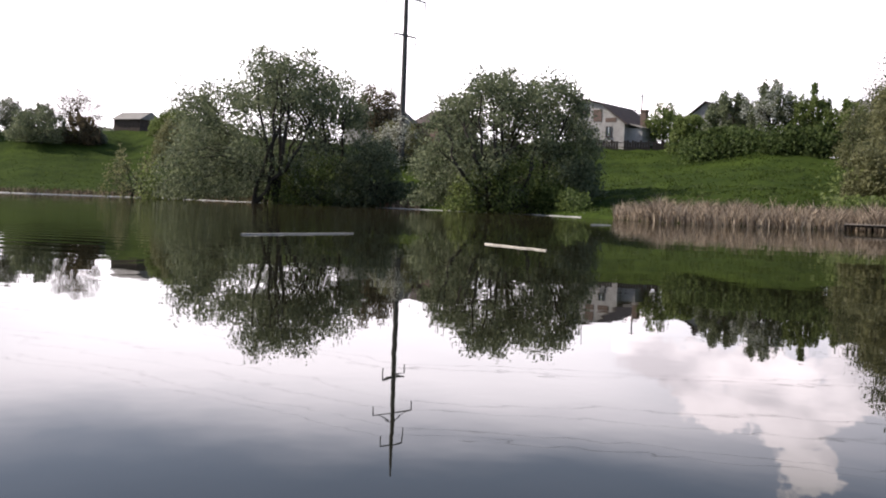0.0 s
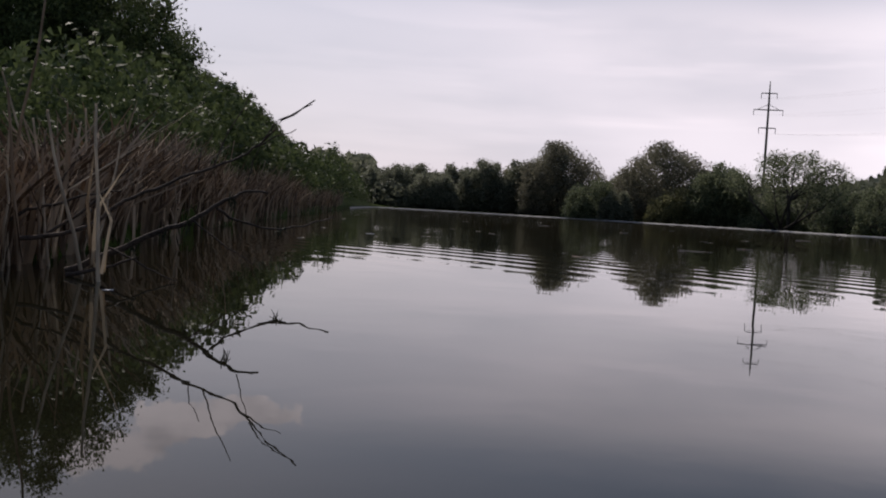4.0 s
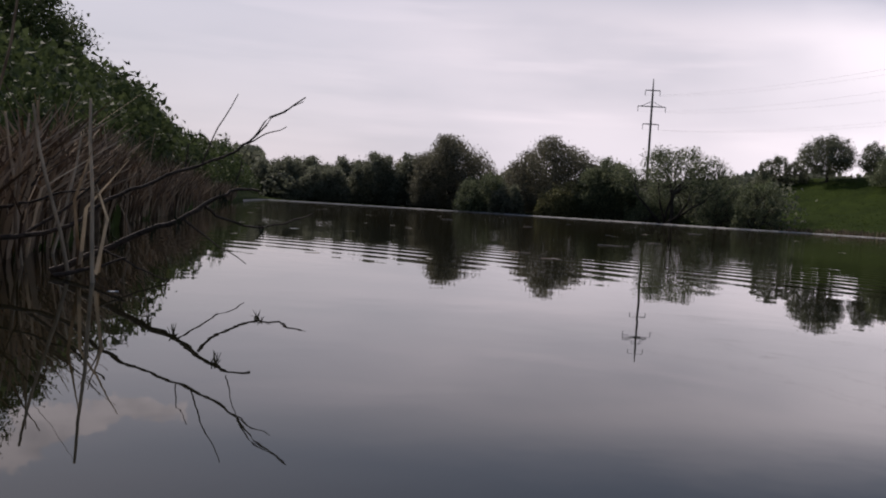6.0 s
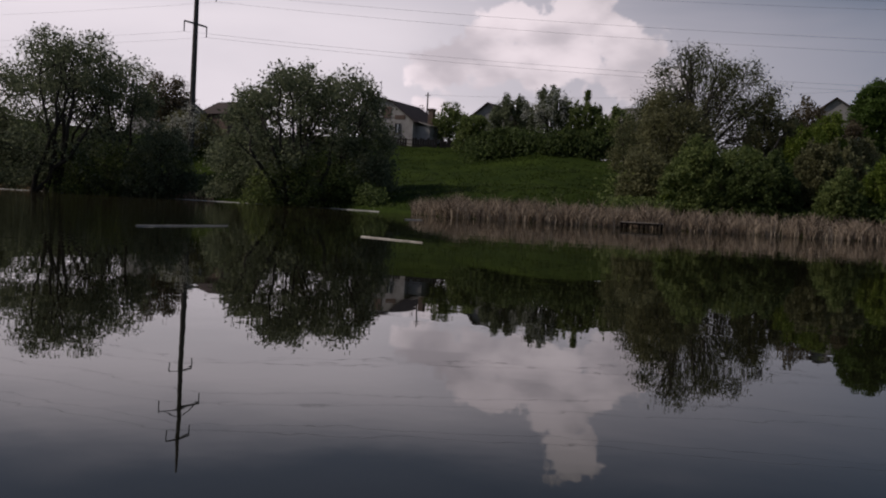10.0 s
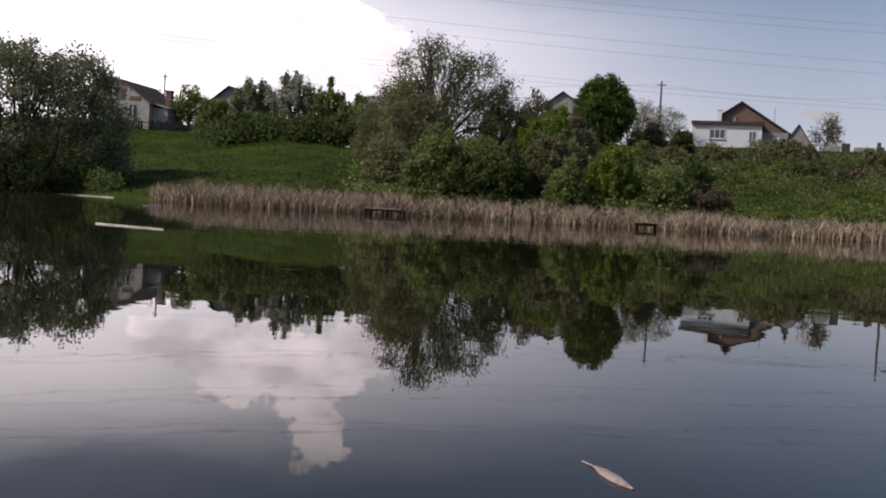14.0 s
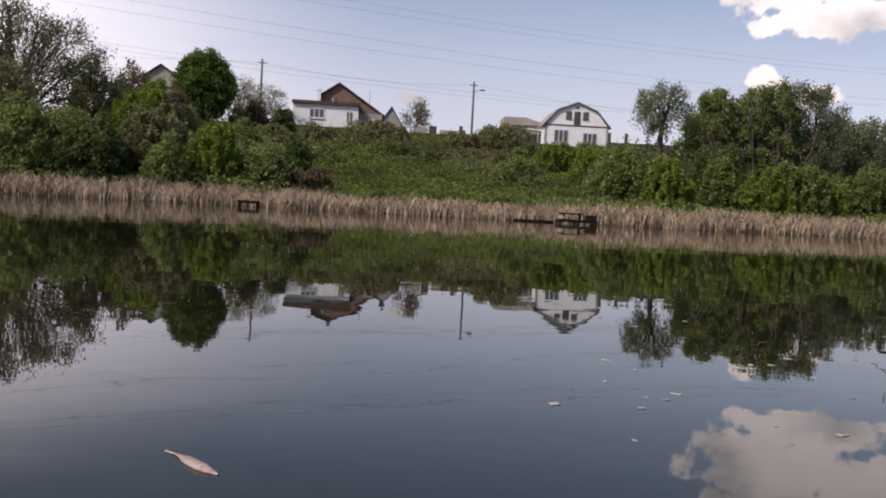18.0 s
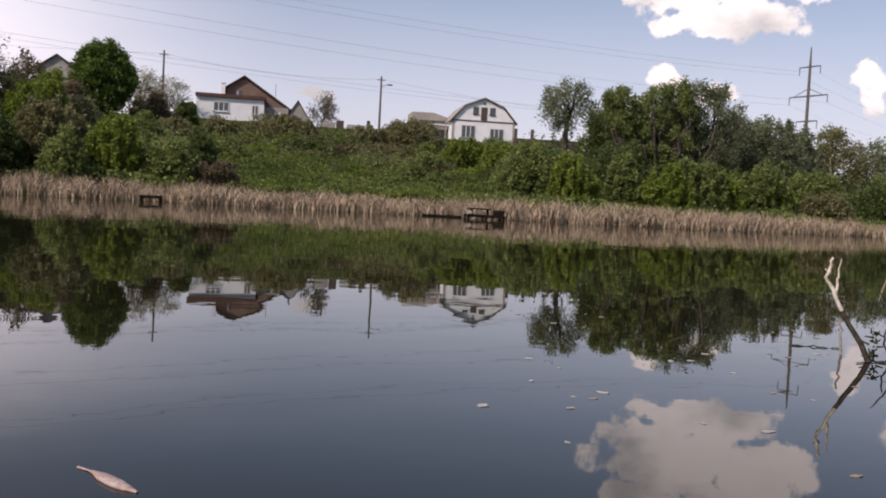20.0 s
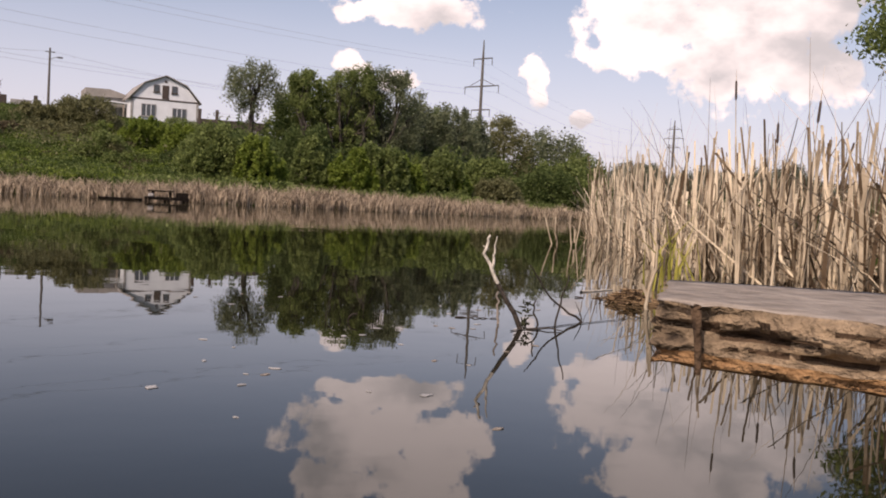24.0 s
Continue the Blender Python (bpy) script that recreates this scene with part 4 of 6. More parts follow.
    ("bush", -17.0, -12.6, 4.2, 56, "dark", "dark leafy bush reaching down to the reeds", 0.0, 6400, 0.27, "round"),
    ("bush", -13.6, -10.2, 5.1, 58, "olive", "tall olive bush with upright shoots", 0.0, 5600, 0.25, "shoots"),
    ("bush", -12.0, -9.4, 3.4, 55, "green", "low leafy bush at the reeds", 0.0, 3600, 0.26, "round"),
    ("bush", -9.9, -6.2, 4.2, 57, "fresh", "yellow-green bush with upright shoots at the reeds", 0.0, 5200, 0.26, "shoots"),
    ("bush", -7.0, -3.6, 3.0, 57, "green", "low leafy bush at the reeds", 0.0, 4200, 0.26, "round"),
    ("bush", -4.9, -2.4, 3.7, 72, "dark", "dark leafy bush on the slope", 0.0, 3200, 0.28, "round"),
    ("tree", -16.2, -12.6, 7.0, 74, "olive", "budding olive tree beside the large one", 0.05, 6000, 0.26, "shoots"),
    ("bush", -12.8, -10.4, 6.6, 78, "fresh", "yellow-green shrub before the egg-shaped tree", 0.0, 3800, 0.28, "round"),
    # inside and before the wood
    ("tree", 18.2, 22.0, 6.6, 98, "green", "leafy tree standing deep in the wood", 0.05, 6000, 0.30, "round"),
    ("tree", 21.4, 26.0, 7.2, 102, "dark", "dark leafy tree standing deep in the wood", 0.05, 7000, 0.30, "round"),
    ("tree", 25.4, 29.4, 6.3, 108, "green", "leafy tree standing deep in the wood", 0.05, 6000, 0.32, "round"),
    ("tree", 27.6, 31.4, 6.0, 104, "willow", "grey-green tree of the wood", 0.05, 5600, 0.32, "shoots"),
    ("bush", 13.6, 17.8, 4.1, 64, "green", "broad leafy bush behind the reeds", 0.0, 6800, 0.27, "round"),
    ("bush", 16.6, 19.2, 3.6, 62, "fresh", "yellow-green bush behind the reeds", 0.0, 4200, 0.26, "shoots"),
    ("bush", 19.0, 22.6, 4.6, 74, "dark", "dark leafy bush before the wood", 0.0, 5200, 0.28, "round"),
    ("bush", 23.0, 27.0, 3.7, 70, "green", "leafy green bush with upright shoots before the wood", 0.0, 5400, 0.28, "shoots"),
    ("bush", 26.4, 30.4, 3.5, 76, "green", "leafy green bush before the wood", 0.0, 5000, 0.28, "shoots"),
    ("bush", 29.6, 33.2, 3.3, 86, "green", "leafy green bush before the pole", 0.0, 4600, 0.30, "round"),
    ("bush", 33.4, 38.0, 3.2, 100, "green", "leafy green bush at the end of the wood", 0.0, 5000, 0.34, "round"),
]
OUTLINES = {
    (-60.6, 97): [(-60.6, 2.4), (-59.9, 5.7), (-57.0, 6.4), (-55.5, 8.1), (-53.5, 7.95), (-51.9, 7.7), (-50.0, 6.85), (-49.2, 4.0)],
    (-46.2, 78): [(-46.2, 3.4), (-44.9, 6.0), (-43.6, 6.7), (-41.7, 7.75), (-40.0, 7.1), (-38.4, 7.5), (-36.7, 6.2), (-35.6, 1.7)],
    (-23.5, 76): [(-23.5, 2.4), (-22.3, 6.2), (-21.0, 7.65), (-20.4, 9.1), (-18.5, 9.55), (-16.8, 9.0), (-15.1, 8.45), (-13.7, 7.05), (-12.9, 4.5)],
    (15.9, 86): [(15.9, 5.2), (16.2, 7.2), (17.8, 7.9), (19.1, 7.4), (19.5, 5.4)],
    (19.0, 88): [(19.0, 5.5), (19.6, 7.1), (20.6, 7.45), (21.4, 6.9), (22.3, 5.8)],
    (21.0, 90): [(21.0, 5.5), (21.6, 6.9), (22.4, 7.5), (24.3, 7.9), (24.9, 6.5)],
    (23.4, 92): [(23.4, 6.5), (24.3, 7.8), (26.5, 7.5), (26.9, 6.4), (27.4, 5.0)],
    (-127.4, 65): [(-127.39, 16), (-120.09, 14.8), (-116.39, 12.6), (-115.19, 11), (-113.89, 9.6), (-112.89, 8.4), (-112.09, 6.8), (-111.69, 4.5)],
    (-117.8, 95): [(-117.81, 7.5), (-113.81, 7.4), (-112.51, 6.6), (-111.41, 6.2), (-110.31, 5.9), (-109.41, 5.2), (-108.91, 3.6)],
    (-128.3, 70): [(-128.27, 15), (-119.97, 13.6), (-116.47, 11.4), (-115.37, 9.9), (-114.07, 8.5), (-113.17, 7.2), (-112.57, 5.6), (-112.27, 4)],
    (-118.8, 99): [(-118.76, 6.8), (-113.76, 6.6), (-112.66, 5.9), (-111.56, 5.5), (-110.56, 5.1), (-109.76, 4.2), (-109.36, 3)],
    (-113.0, 130): [(-112.97, 5.2), (-110.57, 5.3), (-109.47, 5), (-108.47, 3.9), (-107.57, 2.7), (-107.17, 1.6)],
    (-83.0, 147): [(-83.0, 3.1), (-81.35, 3.25), (-80.9, 3.9), (-79.9, 4.05), (-78.6, 4.25), (-77.9, 3.75), (-76.8, 3.6), (-76.2, 2.8)],
    (-94.5, 172): [(-94.5, 2.9), (-93.8, 3.1), (-93.3, 3.9), (-92.75, 4.2), (-91.2, 3.6), (-90.1, 2.8), (-89.6, 2.0)],
    (-89.0, 165): [(-89.0, 2.4), (-88.6, 2.9), (-88.0, 3.4), (-87.2, 4.2), (-86.5, 4.36), (-85.6, 4.1), (-85.0, 3.8), (-84.3, 3.3), (-83.2, 3.2)],
}
FRONT_LIMBS = {(-60.6, 97): 6, (-46.2, 78): 6, (-23.5, 76): 7, (-83.0, 147): 5, (21.0, 90): 4, (23.4, 92): 4, (19.0, 88): 3}
TWIGGY = {(-60.6, 97): 150, (-46.2, 78): 130, (-23.5, 76): 520, (-83.0, 147): 160, (-73.4, 180): 90, (-67.4, 176): 140, (21.0, 90): 90, (23.4, 92): 120, (25.8, 100): 120, (28.0, 112): 100}
for i, (name, a0, a1, top, dist, leaf, label, clear, count, size, shape) in enumerate(TREES):
    key = (a0, dist)
    if key not in OUTLINES:
        turn = float(np.interp(a0, [-125, -60, -45, -30, 40], [0.4, 0.4, 0.15, 0.05, 0]))
        a0, a1 = a0 + turn, a1 + turn
    tree(name, a0, a1, top, dist, leaf, label, i + 1, clear, int(count * 2.9), size * 0.66, shape, category="tree" if name == "tree" else "bush",
         stems=3 if name == "bush" else (2 if key in ((-46.2, 78), (-60.6, 97), (-23.5, 76)) else 1), outline=OUTLINES.get(key), limbs=FRONT_LIMBS.get(key, 0), twigs=TWIGGY.get(key, 150 if leaf == "bare" and name == "tree" else 0))


# weed mounds on the slope below the houses
mound_rng = np.random.default_rng(402)
for i in range(22):
    az, r = mound_rng.uniform(-5.2, 14.5), 72 + 36 * mound_rng.random() ** 0.8
    high, half = mound_rng.uniform(0.9, 2.3), mound_rng.uniform(1.2, 3.4)
    leaf, tint = (("dark", "dark"), ("green", "mid-green"), ("green", "mid-green"), ("olive", "olive"), ("fresh", "yellow-green"))[int(mound_rng.integers(0, 5))]
    half = math.degrees(half / r)
    tree("bush", az - half, az + half, math.degrees(math.atan((land_height(az, r) + high - 0.5) / r)), r, leaf, tint + " mound of weeds and brambles on the slope", 500 + i, 0.0, int(mound_rng.uniform(2600, 5200)), 0.17, "round", "bush", 3)


# far woods that close the horizon
def woods(name, az0, az1, r, height, n, size, seed, label):
    rng = np.random.default_rng(seed)
    az = rng.uniform(az0, az1, n)
    rr = r * rng.uniform(0.95, 1.2, n)
    k = np.array([noise.noise((a * 0.55, seed, 0)) + 0.5 * noise.noise((a * 2.1, seed, 3)) for a in az])
    top = height * (1 + 0.35 * k)
    zb = np.array([land_height(a, q) for a, q in zip(az, rr)])
    z = zb + rng.random(n) ** 0.8 * top
    p = np.stack([rr * np.sin(np.radians(az)), rr * np.cos(np.radians(az)), z], 1)
    v, f = leaf_faces(rng, p, size)
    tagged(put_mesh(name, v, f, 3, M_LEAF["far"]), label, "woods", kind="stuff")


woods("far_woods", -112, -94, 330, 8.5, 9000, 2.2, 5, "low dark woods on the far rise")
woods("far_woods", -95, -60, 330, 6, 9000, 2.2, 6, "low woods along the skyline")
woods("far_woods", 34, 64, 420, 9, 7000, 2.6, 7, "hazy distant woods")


def scrub(name, az0, az1, d0, d1, height, n, size, leaf, seed, label, patch=-1.0, grain=1.0):
    """Low growth between two distances from the shore, in patches."""
    rng = np.random.default_rng(seed)
    az = rng.uniform(az0, az1, n)
    az = az + rng.normal(0, 0.09, n) * (az1 - az0) ** 0.6
    r = np.array([shore(a) for a in az]) + rng.uniform(d0, d1, n)
    x, y = r * np.sin(np.radians(az)), r * np.cos(np.radians(az))
    k = np.array([noise.noise((a * 0.16 * grain, b * 0.16 * grain, seed)) + 0.5 * noise.noise((a * 0.5 * grain, b * 0.5 * grain, seed + 2)) for a, b in zip(x, y)])
    keep = k > patch
    x, y, k, az, r = x[keep], y[keep], k[keep], az[keep], r[keep]
    top = height * (1 + 0.75 * k).clip(0.15, 2)
    z = np.array([max(-0.05, land_height(a, q)) for a, q in zip(az, r)]) + rng.random(len(x)) ** 0.8 * top
    v, f = leaf_faces(rng, np.stack([x, y, z], 1), size)
    tagged(put_mesh(name, v, f, 3, M_LEAF[leaf]), label, "undergrowth", kind="stuff")


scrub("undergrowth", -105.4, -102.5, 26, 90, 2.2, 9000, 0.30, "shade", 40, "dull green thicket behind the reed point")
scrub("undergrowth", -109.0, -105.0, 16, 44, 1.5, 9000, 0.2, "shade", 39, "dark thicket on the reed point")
scrub("undergrowth", -102.3, -73.5, 2, 14, 4.2, 24000, 0.48, "far", 41, "dull green undergrowth below the far willows")
scrub("undergrowth", -62.5, -46.8, 1, 6, 1.7, 9000, 0.28, "willow", 42, "low growth at the foot of the willows")
scrub("undergrowth", -46.5, -36.6, 0.5, 5, 1.6, 7000, 0.24, "dark", 43, "growth at the foot of the willow, darkened with its shade")
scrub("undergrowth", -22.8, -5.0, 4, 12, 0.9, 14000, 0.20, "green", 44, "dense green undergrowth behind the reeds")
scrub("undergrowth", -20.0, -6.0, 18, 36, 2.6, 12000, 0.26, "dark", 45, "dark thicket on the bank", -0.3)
scrub("undergrowth", -5.5, 17.0, 3, 50, 0.4, 9000, 0.13, "green", 46, "patchy herbs on the slope", 0.0, 0.9)
scrub("undergrowth", -5.0, 14.0, 26, 62, 1.3, 7000, 0.22, "olive", 47, "scrub below the houses", 0.25)
scrub("undergrowth", -23.0, -4.5, 9, 34, 2.0, 20000, 0.22, "green", 54, "tangled green growth between the bushes", -0.35)
scrub("undergrowth", 11.0, 38.0, 4, 12, 0.7, 16000, 0.20, "green", 48, "dense green undergrowth behind the reeds")
scrub("undergrowth", 15.5, 37.0, 20, 40, 3.2, 15000, 0.28, "dark", 49, "thicket inside the wood, darkened with its shade", -0.4)
scrub("undergrowth", -31.8, -22.5, 46, 58, 2.2, 6000, 0.26, "dark", 50, "growth under the hedge, darkened with its shade", -0.5)
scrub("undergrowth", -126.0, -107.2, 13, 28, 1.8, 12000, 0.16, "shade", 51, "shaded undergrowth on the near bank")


def clumps(az0, az1, d0, d1, n, r0, r1, leaf, seed, label, leaves=110, size=0.13):
    """Domed tufts of herbs scattered over the slope."""
    rng = np.random.default_rng(seed)
    pts = []
    for _ in range(n):
        a = rng.uniform(az0, az1)
        r = shore(a) + rng.uniform(d0, d1)
        c = np.array(spot(a, r))
        rad = rng.uniform(r0, r1)
        e = rng.normal(0, 1, (leaves, 3))
        e /= np.linalg.norm(e, axis=1)[:, None]
        e *= rng.random((leaves, 1)) ** 0.4 * rad
        e[:, 2] = np.abs(e[:, 2]) * rng.uniform(0.5, 0.85)
        e[:, :2] *= rng.uniform(0.8, 1.5)
        pts.append(c + e)
    v, f = leaf_faces(rng, np.concatenate(pts), size)
    tagged(put_mesh("herb_clumps", v, f, 3, M_LEAF[leaf]), label, "undergrowth", kind="stuff")


clumps(-5.5, 17, 3, 56, 46, 0.7, 1.9, "dark", 61, "dark leafy weed clumps on the slope", 170)
clumps(-5.5, 17, 3, 50, 170, 0.4, 1.2, "fresh", 62, "yellow-green herb clumps on the slope")
clumps(-5.5, 17, 3, 60, 100, 0.8, 2.2, "green", 63, "green herb clumps on the slope", 150)
clumps(-5.0, 16, 8, 62, 36, 0.4, 1.0, "bare", 64, "dry brown weed clumps on the slope")
clumps(-4.0, 12, 36, 62, 60, 0.6, 1.6, "olive", 65, "olive shrublets below the houses")
clumps(-36, -22, 2, 40, 60, 0.25, 0.6, "dark", 66, "dark weed tufts in the meadow", 50)


# ---- reeds ----
def blades(rng, base, height, width, lean=0.22, bend=0.25, tip=0.1):
    """Bent tapering blades, two quads each."""
    n = len(base)
    a = rng.uniform(0, 2 * math.pi, n)
    side = np.stack([np.cos(a), np.sin(a), np.zeros(n)], 1)
    tilt = np.stack([rng.normal(0, lean, n), rng.normal(0, lean, n), np.ones(n)], 1)
    tilt /= np.linalg.norm(tilt, axis=1)[:, None]
    curl = np.stack([rng.normal(0, bend, n), rng.normal(0, bend, n), -0.3 * rng.random(n) * bend], 1)
    h, w = height[:, None], np.asarray(width)[:, None] if np.ndim(width) else width
    p0, p1 = base, base + tilt * h * 0.55
    p2 = base + (tilt + curl) * h
    v = np.stack([p0 - side * w / 2, p0 + side * w / 2, p1 + side * w * 0.42, p1 - side * w * 0.42, p2 + side * w * tip, p2 - side * w * tip], 1).reshape(-1, 3)
    i = np.arange(n, dtype=np.int32)[:, None] * 6
    f = np.concatenate([i + np.array([0, 1, 2, 3]), i + np.array([3, 2, 4, 5])], 1).ravel()
    return v, f


def reed_belt(name, az0, az1, depth, n, hmean, width, mat, seed, label, front=0.6, lean=0.20):
    rng = np.random.default_rng(seed)
    az = rng.uniform(az0, az1, n)
    s = np.array([shore(a) for a in az])
    dens = np.array([1.2 * noise.noise((a * 0.45, seed, 5.0)) + noise.noise((a * 1.3, seed, 1.0)) + 0.9 * noise.noise((a * 6.1, seed, 2.0)) for a in az])
    thick = np.array([0.8 + 1.1 * noise.noise((a * 2.6, seed, 7.0)) + 0.7 * noise.noise((a * 8.5, seed, 9.0)) for a in az])
    keep = rng.random(n) < thick.clip(0.22, 1)
    az, s, dens, n = az[keep], s[keep], dens[keep], int(keep.sum())
    r = s - front + rng.random(n) * depth
    z = np.array([max(-0.05, land_height(a, q)) for a, q in zip(az, r)])
    h = hmean * (1 + 0.36 * dens + rng.normal(0, 0.24, n)).clip(0.3, 2.0)
    base = np.stack([r * np.sin(np.radians(az)), r * np.cos(np.radians(az)), z - 0.03], 1)
    v, f = blades(rng, base, h, width * rng.uniform(0.6, 1.4, n), lean, 0.28)
    return tagged(put_mesh(name, v, f, 4, mat), label, "reeds", kind="stuff")


reed_belt("reed_belt", -34.6, -18.0, 3.6, 10500, 0.70, 0.040, M_REED_FAR, 11, "belt of dead pinkish-tan reeds along the far shore")
reed_belt("reed_belt", -18.5, 14.0, 3.2, 17500, 0.60, 0.040, M_REED_FAR, 12, "belt of dead tan reeds along the far shore")
reed_belt("reed_belt", 13.5, 38.4, 3.6, 14500, 0.70, 0.044, M_REED_FAR, 13, "belt of dead tan reeds below the wood")
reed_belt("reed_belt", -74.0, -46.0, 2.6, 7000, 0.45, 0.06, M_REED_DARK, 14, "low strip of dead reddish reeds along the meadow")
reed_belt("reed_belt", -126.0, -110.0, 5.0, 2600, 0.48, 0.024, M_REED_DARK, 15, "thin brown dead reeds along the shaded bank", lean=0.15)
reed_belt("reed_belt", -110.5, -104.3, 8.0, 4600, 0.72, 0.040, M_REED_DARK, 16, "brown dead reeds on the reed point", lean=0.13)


# meadow grass tufts
def meadow(name, az0, az1, n, seed, lo=1.5, hi=1.0, h=0.13):
    rng = np.random.default_rng(seed)
    az = rng.uniform(az0, az1, n)
    s = np.array([shore(a) for a in az])
    rb = np.interp(az, _la, [q[2] for q in LAND])
    r = s + lo + (rb * hi - s - lo) * rng.random(n)
    base = np.stack([r * np.sin(np.radians(az)), r * np.cos(np.radians(az)), np.array([land_height(a, q) for a, q in zip(az, r)]) - 0.02], 1)
    k = np.array([noise.noise((x * 0.35, y * 0.35, 7)) for x, y, _ in base])
    v, f = blades(rng, base, h * (1 + 0.8 * k + rng.normal(0, 0.2, n)).clip(0.3, 2.5), rng.uniform(0.04, 0.11, n), 0.5, 0.5)
    tagged(put_mesh(name, v, f, 4, M_BLADES), "tufts of spring grass on the meadow", "grass", kind="stuff")


meadow("meadow_grass", -74, -58, 16000, 21)
meadow("meadow_grass", -50, -22, 30000, 22)
meadow("meadow_grass", -7, 18, 34000, 23, h=0.24)
meadow("meadow_grass", 36, 62, 5000, 24)


# ---- houses ----
def at_place(az, dist, turn, z):
    a = radians(az)
    return pose(dist * math.sin(a), dist * math.cos(a), z, 0, 0, turn)


def window(parent, x0, z0, x1, z1, y=-0.02, bars=1, frame_mat=None):
    w = empty("window")
    w.parent = parent
    fm = frame_mat or M_TRIM
    t = 0.07
    part("frame", boxes((x0, y - 0.05, z0, x0 + t, y, z1), (x1 - t, y - 0.05, z0, x1, y, z1), (x0, y - 0.05, z0, x1, y, z0 + t), (x0, y - 0.05, z1 - t, x1, y, z1)), fm, w)
    n = bars + 1
    for i in range(n):
        a, b = x0 + (x1 - x0) * i / n, x0 + (x1 - x0) * (i + 1) / n
        part("pane", boxes((a + 0.05, y - 0.025, z0 + 0.05, b - 0.05, y - 0.005, z1 - 0.05)), M_PANE, w)
    for i in range(1, n):
        a = x0 + (x1 - x0) * i / n
        part("mullion", boxes((a - 0.04, y - 0.055, z0 + t, a + 0.04, y - 0.002, z1 - t)), M_WHITE, w)
    part("sill", boxes((x0 - 0.08, y - 0.14, z0 - 0.07, x1 + 0.08, y, z0 - 0.005)), fm, w)
    return w


def gable_roof(parent, pts, y0, y1, thick, mat, name="roof"):
    """Roof sheets over a line of x,z points, each sheet a slab."""
    for (xa, za), (xb, zb) in zip(pts[:-1], pts[1:]):
        part(name, prism([(xa, za), (xb, zb), (xb, zb + thick), (xa, za + thick)], y0, y1), mat, parent)


def white_house():
    h = empty("house", at_place(10.97, 126.5, -2.7, 8.7))
    tagged(h, "white two-storey house with a gambrel gable on the brow", "house")
    W = 8.2
    part("wall", boxes((0, 0, -0.5, W, 9.0, 3.15)), M_WHITE, h, "white rendered wall")
    part("gable", prism([(0.05, 3.16), (W - 0.05, 3.16), (6.6, 5.0), (4.1, 6.0), (1.6, 5.0)], 0.0, 9.0), M_WHITE, h, "white gable wall")
    gable_roof(h, [(-0.35, 2.95), (1.5, 5.05), (4.1, 6.1), (6.7, 5.05), (W + 0.35, 2.95)], -0.35, 9.3, 0.12, M_ROOF_GREY)
    part("trim", boxes((-0.02, -0.05, 3.05, W + 0.02, -0.004, 3.22)), M_TRIM, h, "dark band between the storeys")
    for x in (-0.04, W - 0.24):
        part("corner_strip", boxes((x, -0.06, -0.4, x + 0.28, -0.004, 3.04)), M_GREY, h)
    part("plinth", boxes((-0.08, -0.1, -0.9, W + 0.08, 9.08, -0.05)), M_GREY, h, "grey plinth")
    window(h, 1.25, 0.95, 3.0, 2.5, frame_mat=M_GREY, bars=2)
    window(h, 5.0, 0.75, 6.75, 2.25, frame_mat=M_GREY, bars=2)
    window(h, 2.65, 4.05, 3.35, 4.95, bars=0)
    window(h, 4.85, 4.05, 5.55, 4.95, bars=0)
    part("balcony_door", boxes((3.7, -0.06, 3.28, 4.5, -0.004, 4.95)), M_TRIM, h, "dark balcony door")
    part("vent", boxes((3.95, -0.06, 5.28, 4.25, -0.004, 5.58)), M_TRIM, h)
    w = window(h, 0, 0, 1.0, 1.2)
    w.matrix_parent_inverse = Matrix.Identity(4)
    w.matrix_basis = pose(0, 4.5, 0.9, 0, 0, -90)
    # low annexe on the side, with a porch
    a = empty("annexe", at_place(8.7, 131, -2.7, 9.8))
    tagged(a, "low tan outbuilding with a pale porch beside the white house", "outbuilding")
    part("wall", boxes((0, 0, -1.6, 5.2, 5, 2.2)), M_GREY, a)
    part("roof", prism([(-0.3, 2.1), (5.6, 2.25), (5.6, 2.35), (2.6, 3.2), (-0.3, 3.15)], -0.3, 5.2), M_ROOF_GREY, a, "sloping sheet roof")
    part("porch_roof", prism([(2.0, 1.5), (6.0, 1.3), (6.0, 1.45), (2.0, 1.65)], -2.2, -0.35), M_WHITE, a, "pale porch roof")
    for x in (2.2, 4.0, 5.8):
        part("post", boxes((x, -2.1, -1.7, x + 0.14, -1.96, 1.4)), M_WOOD, a)


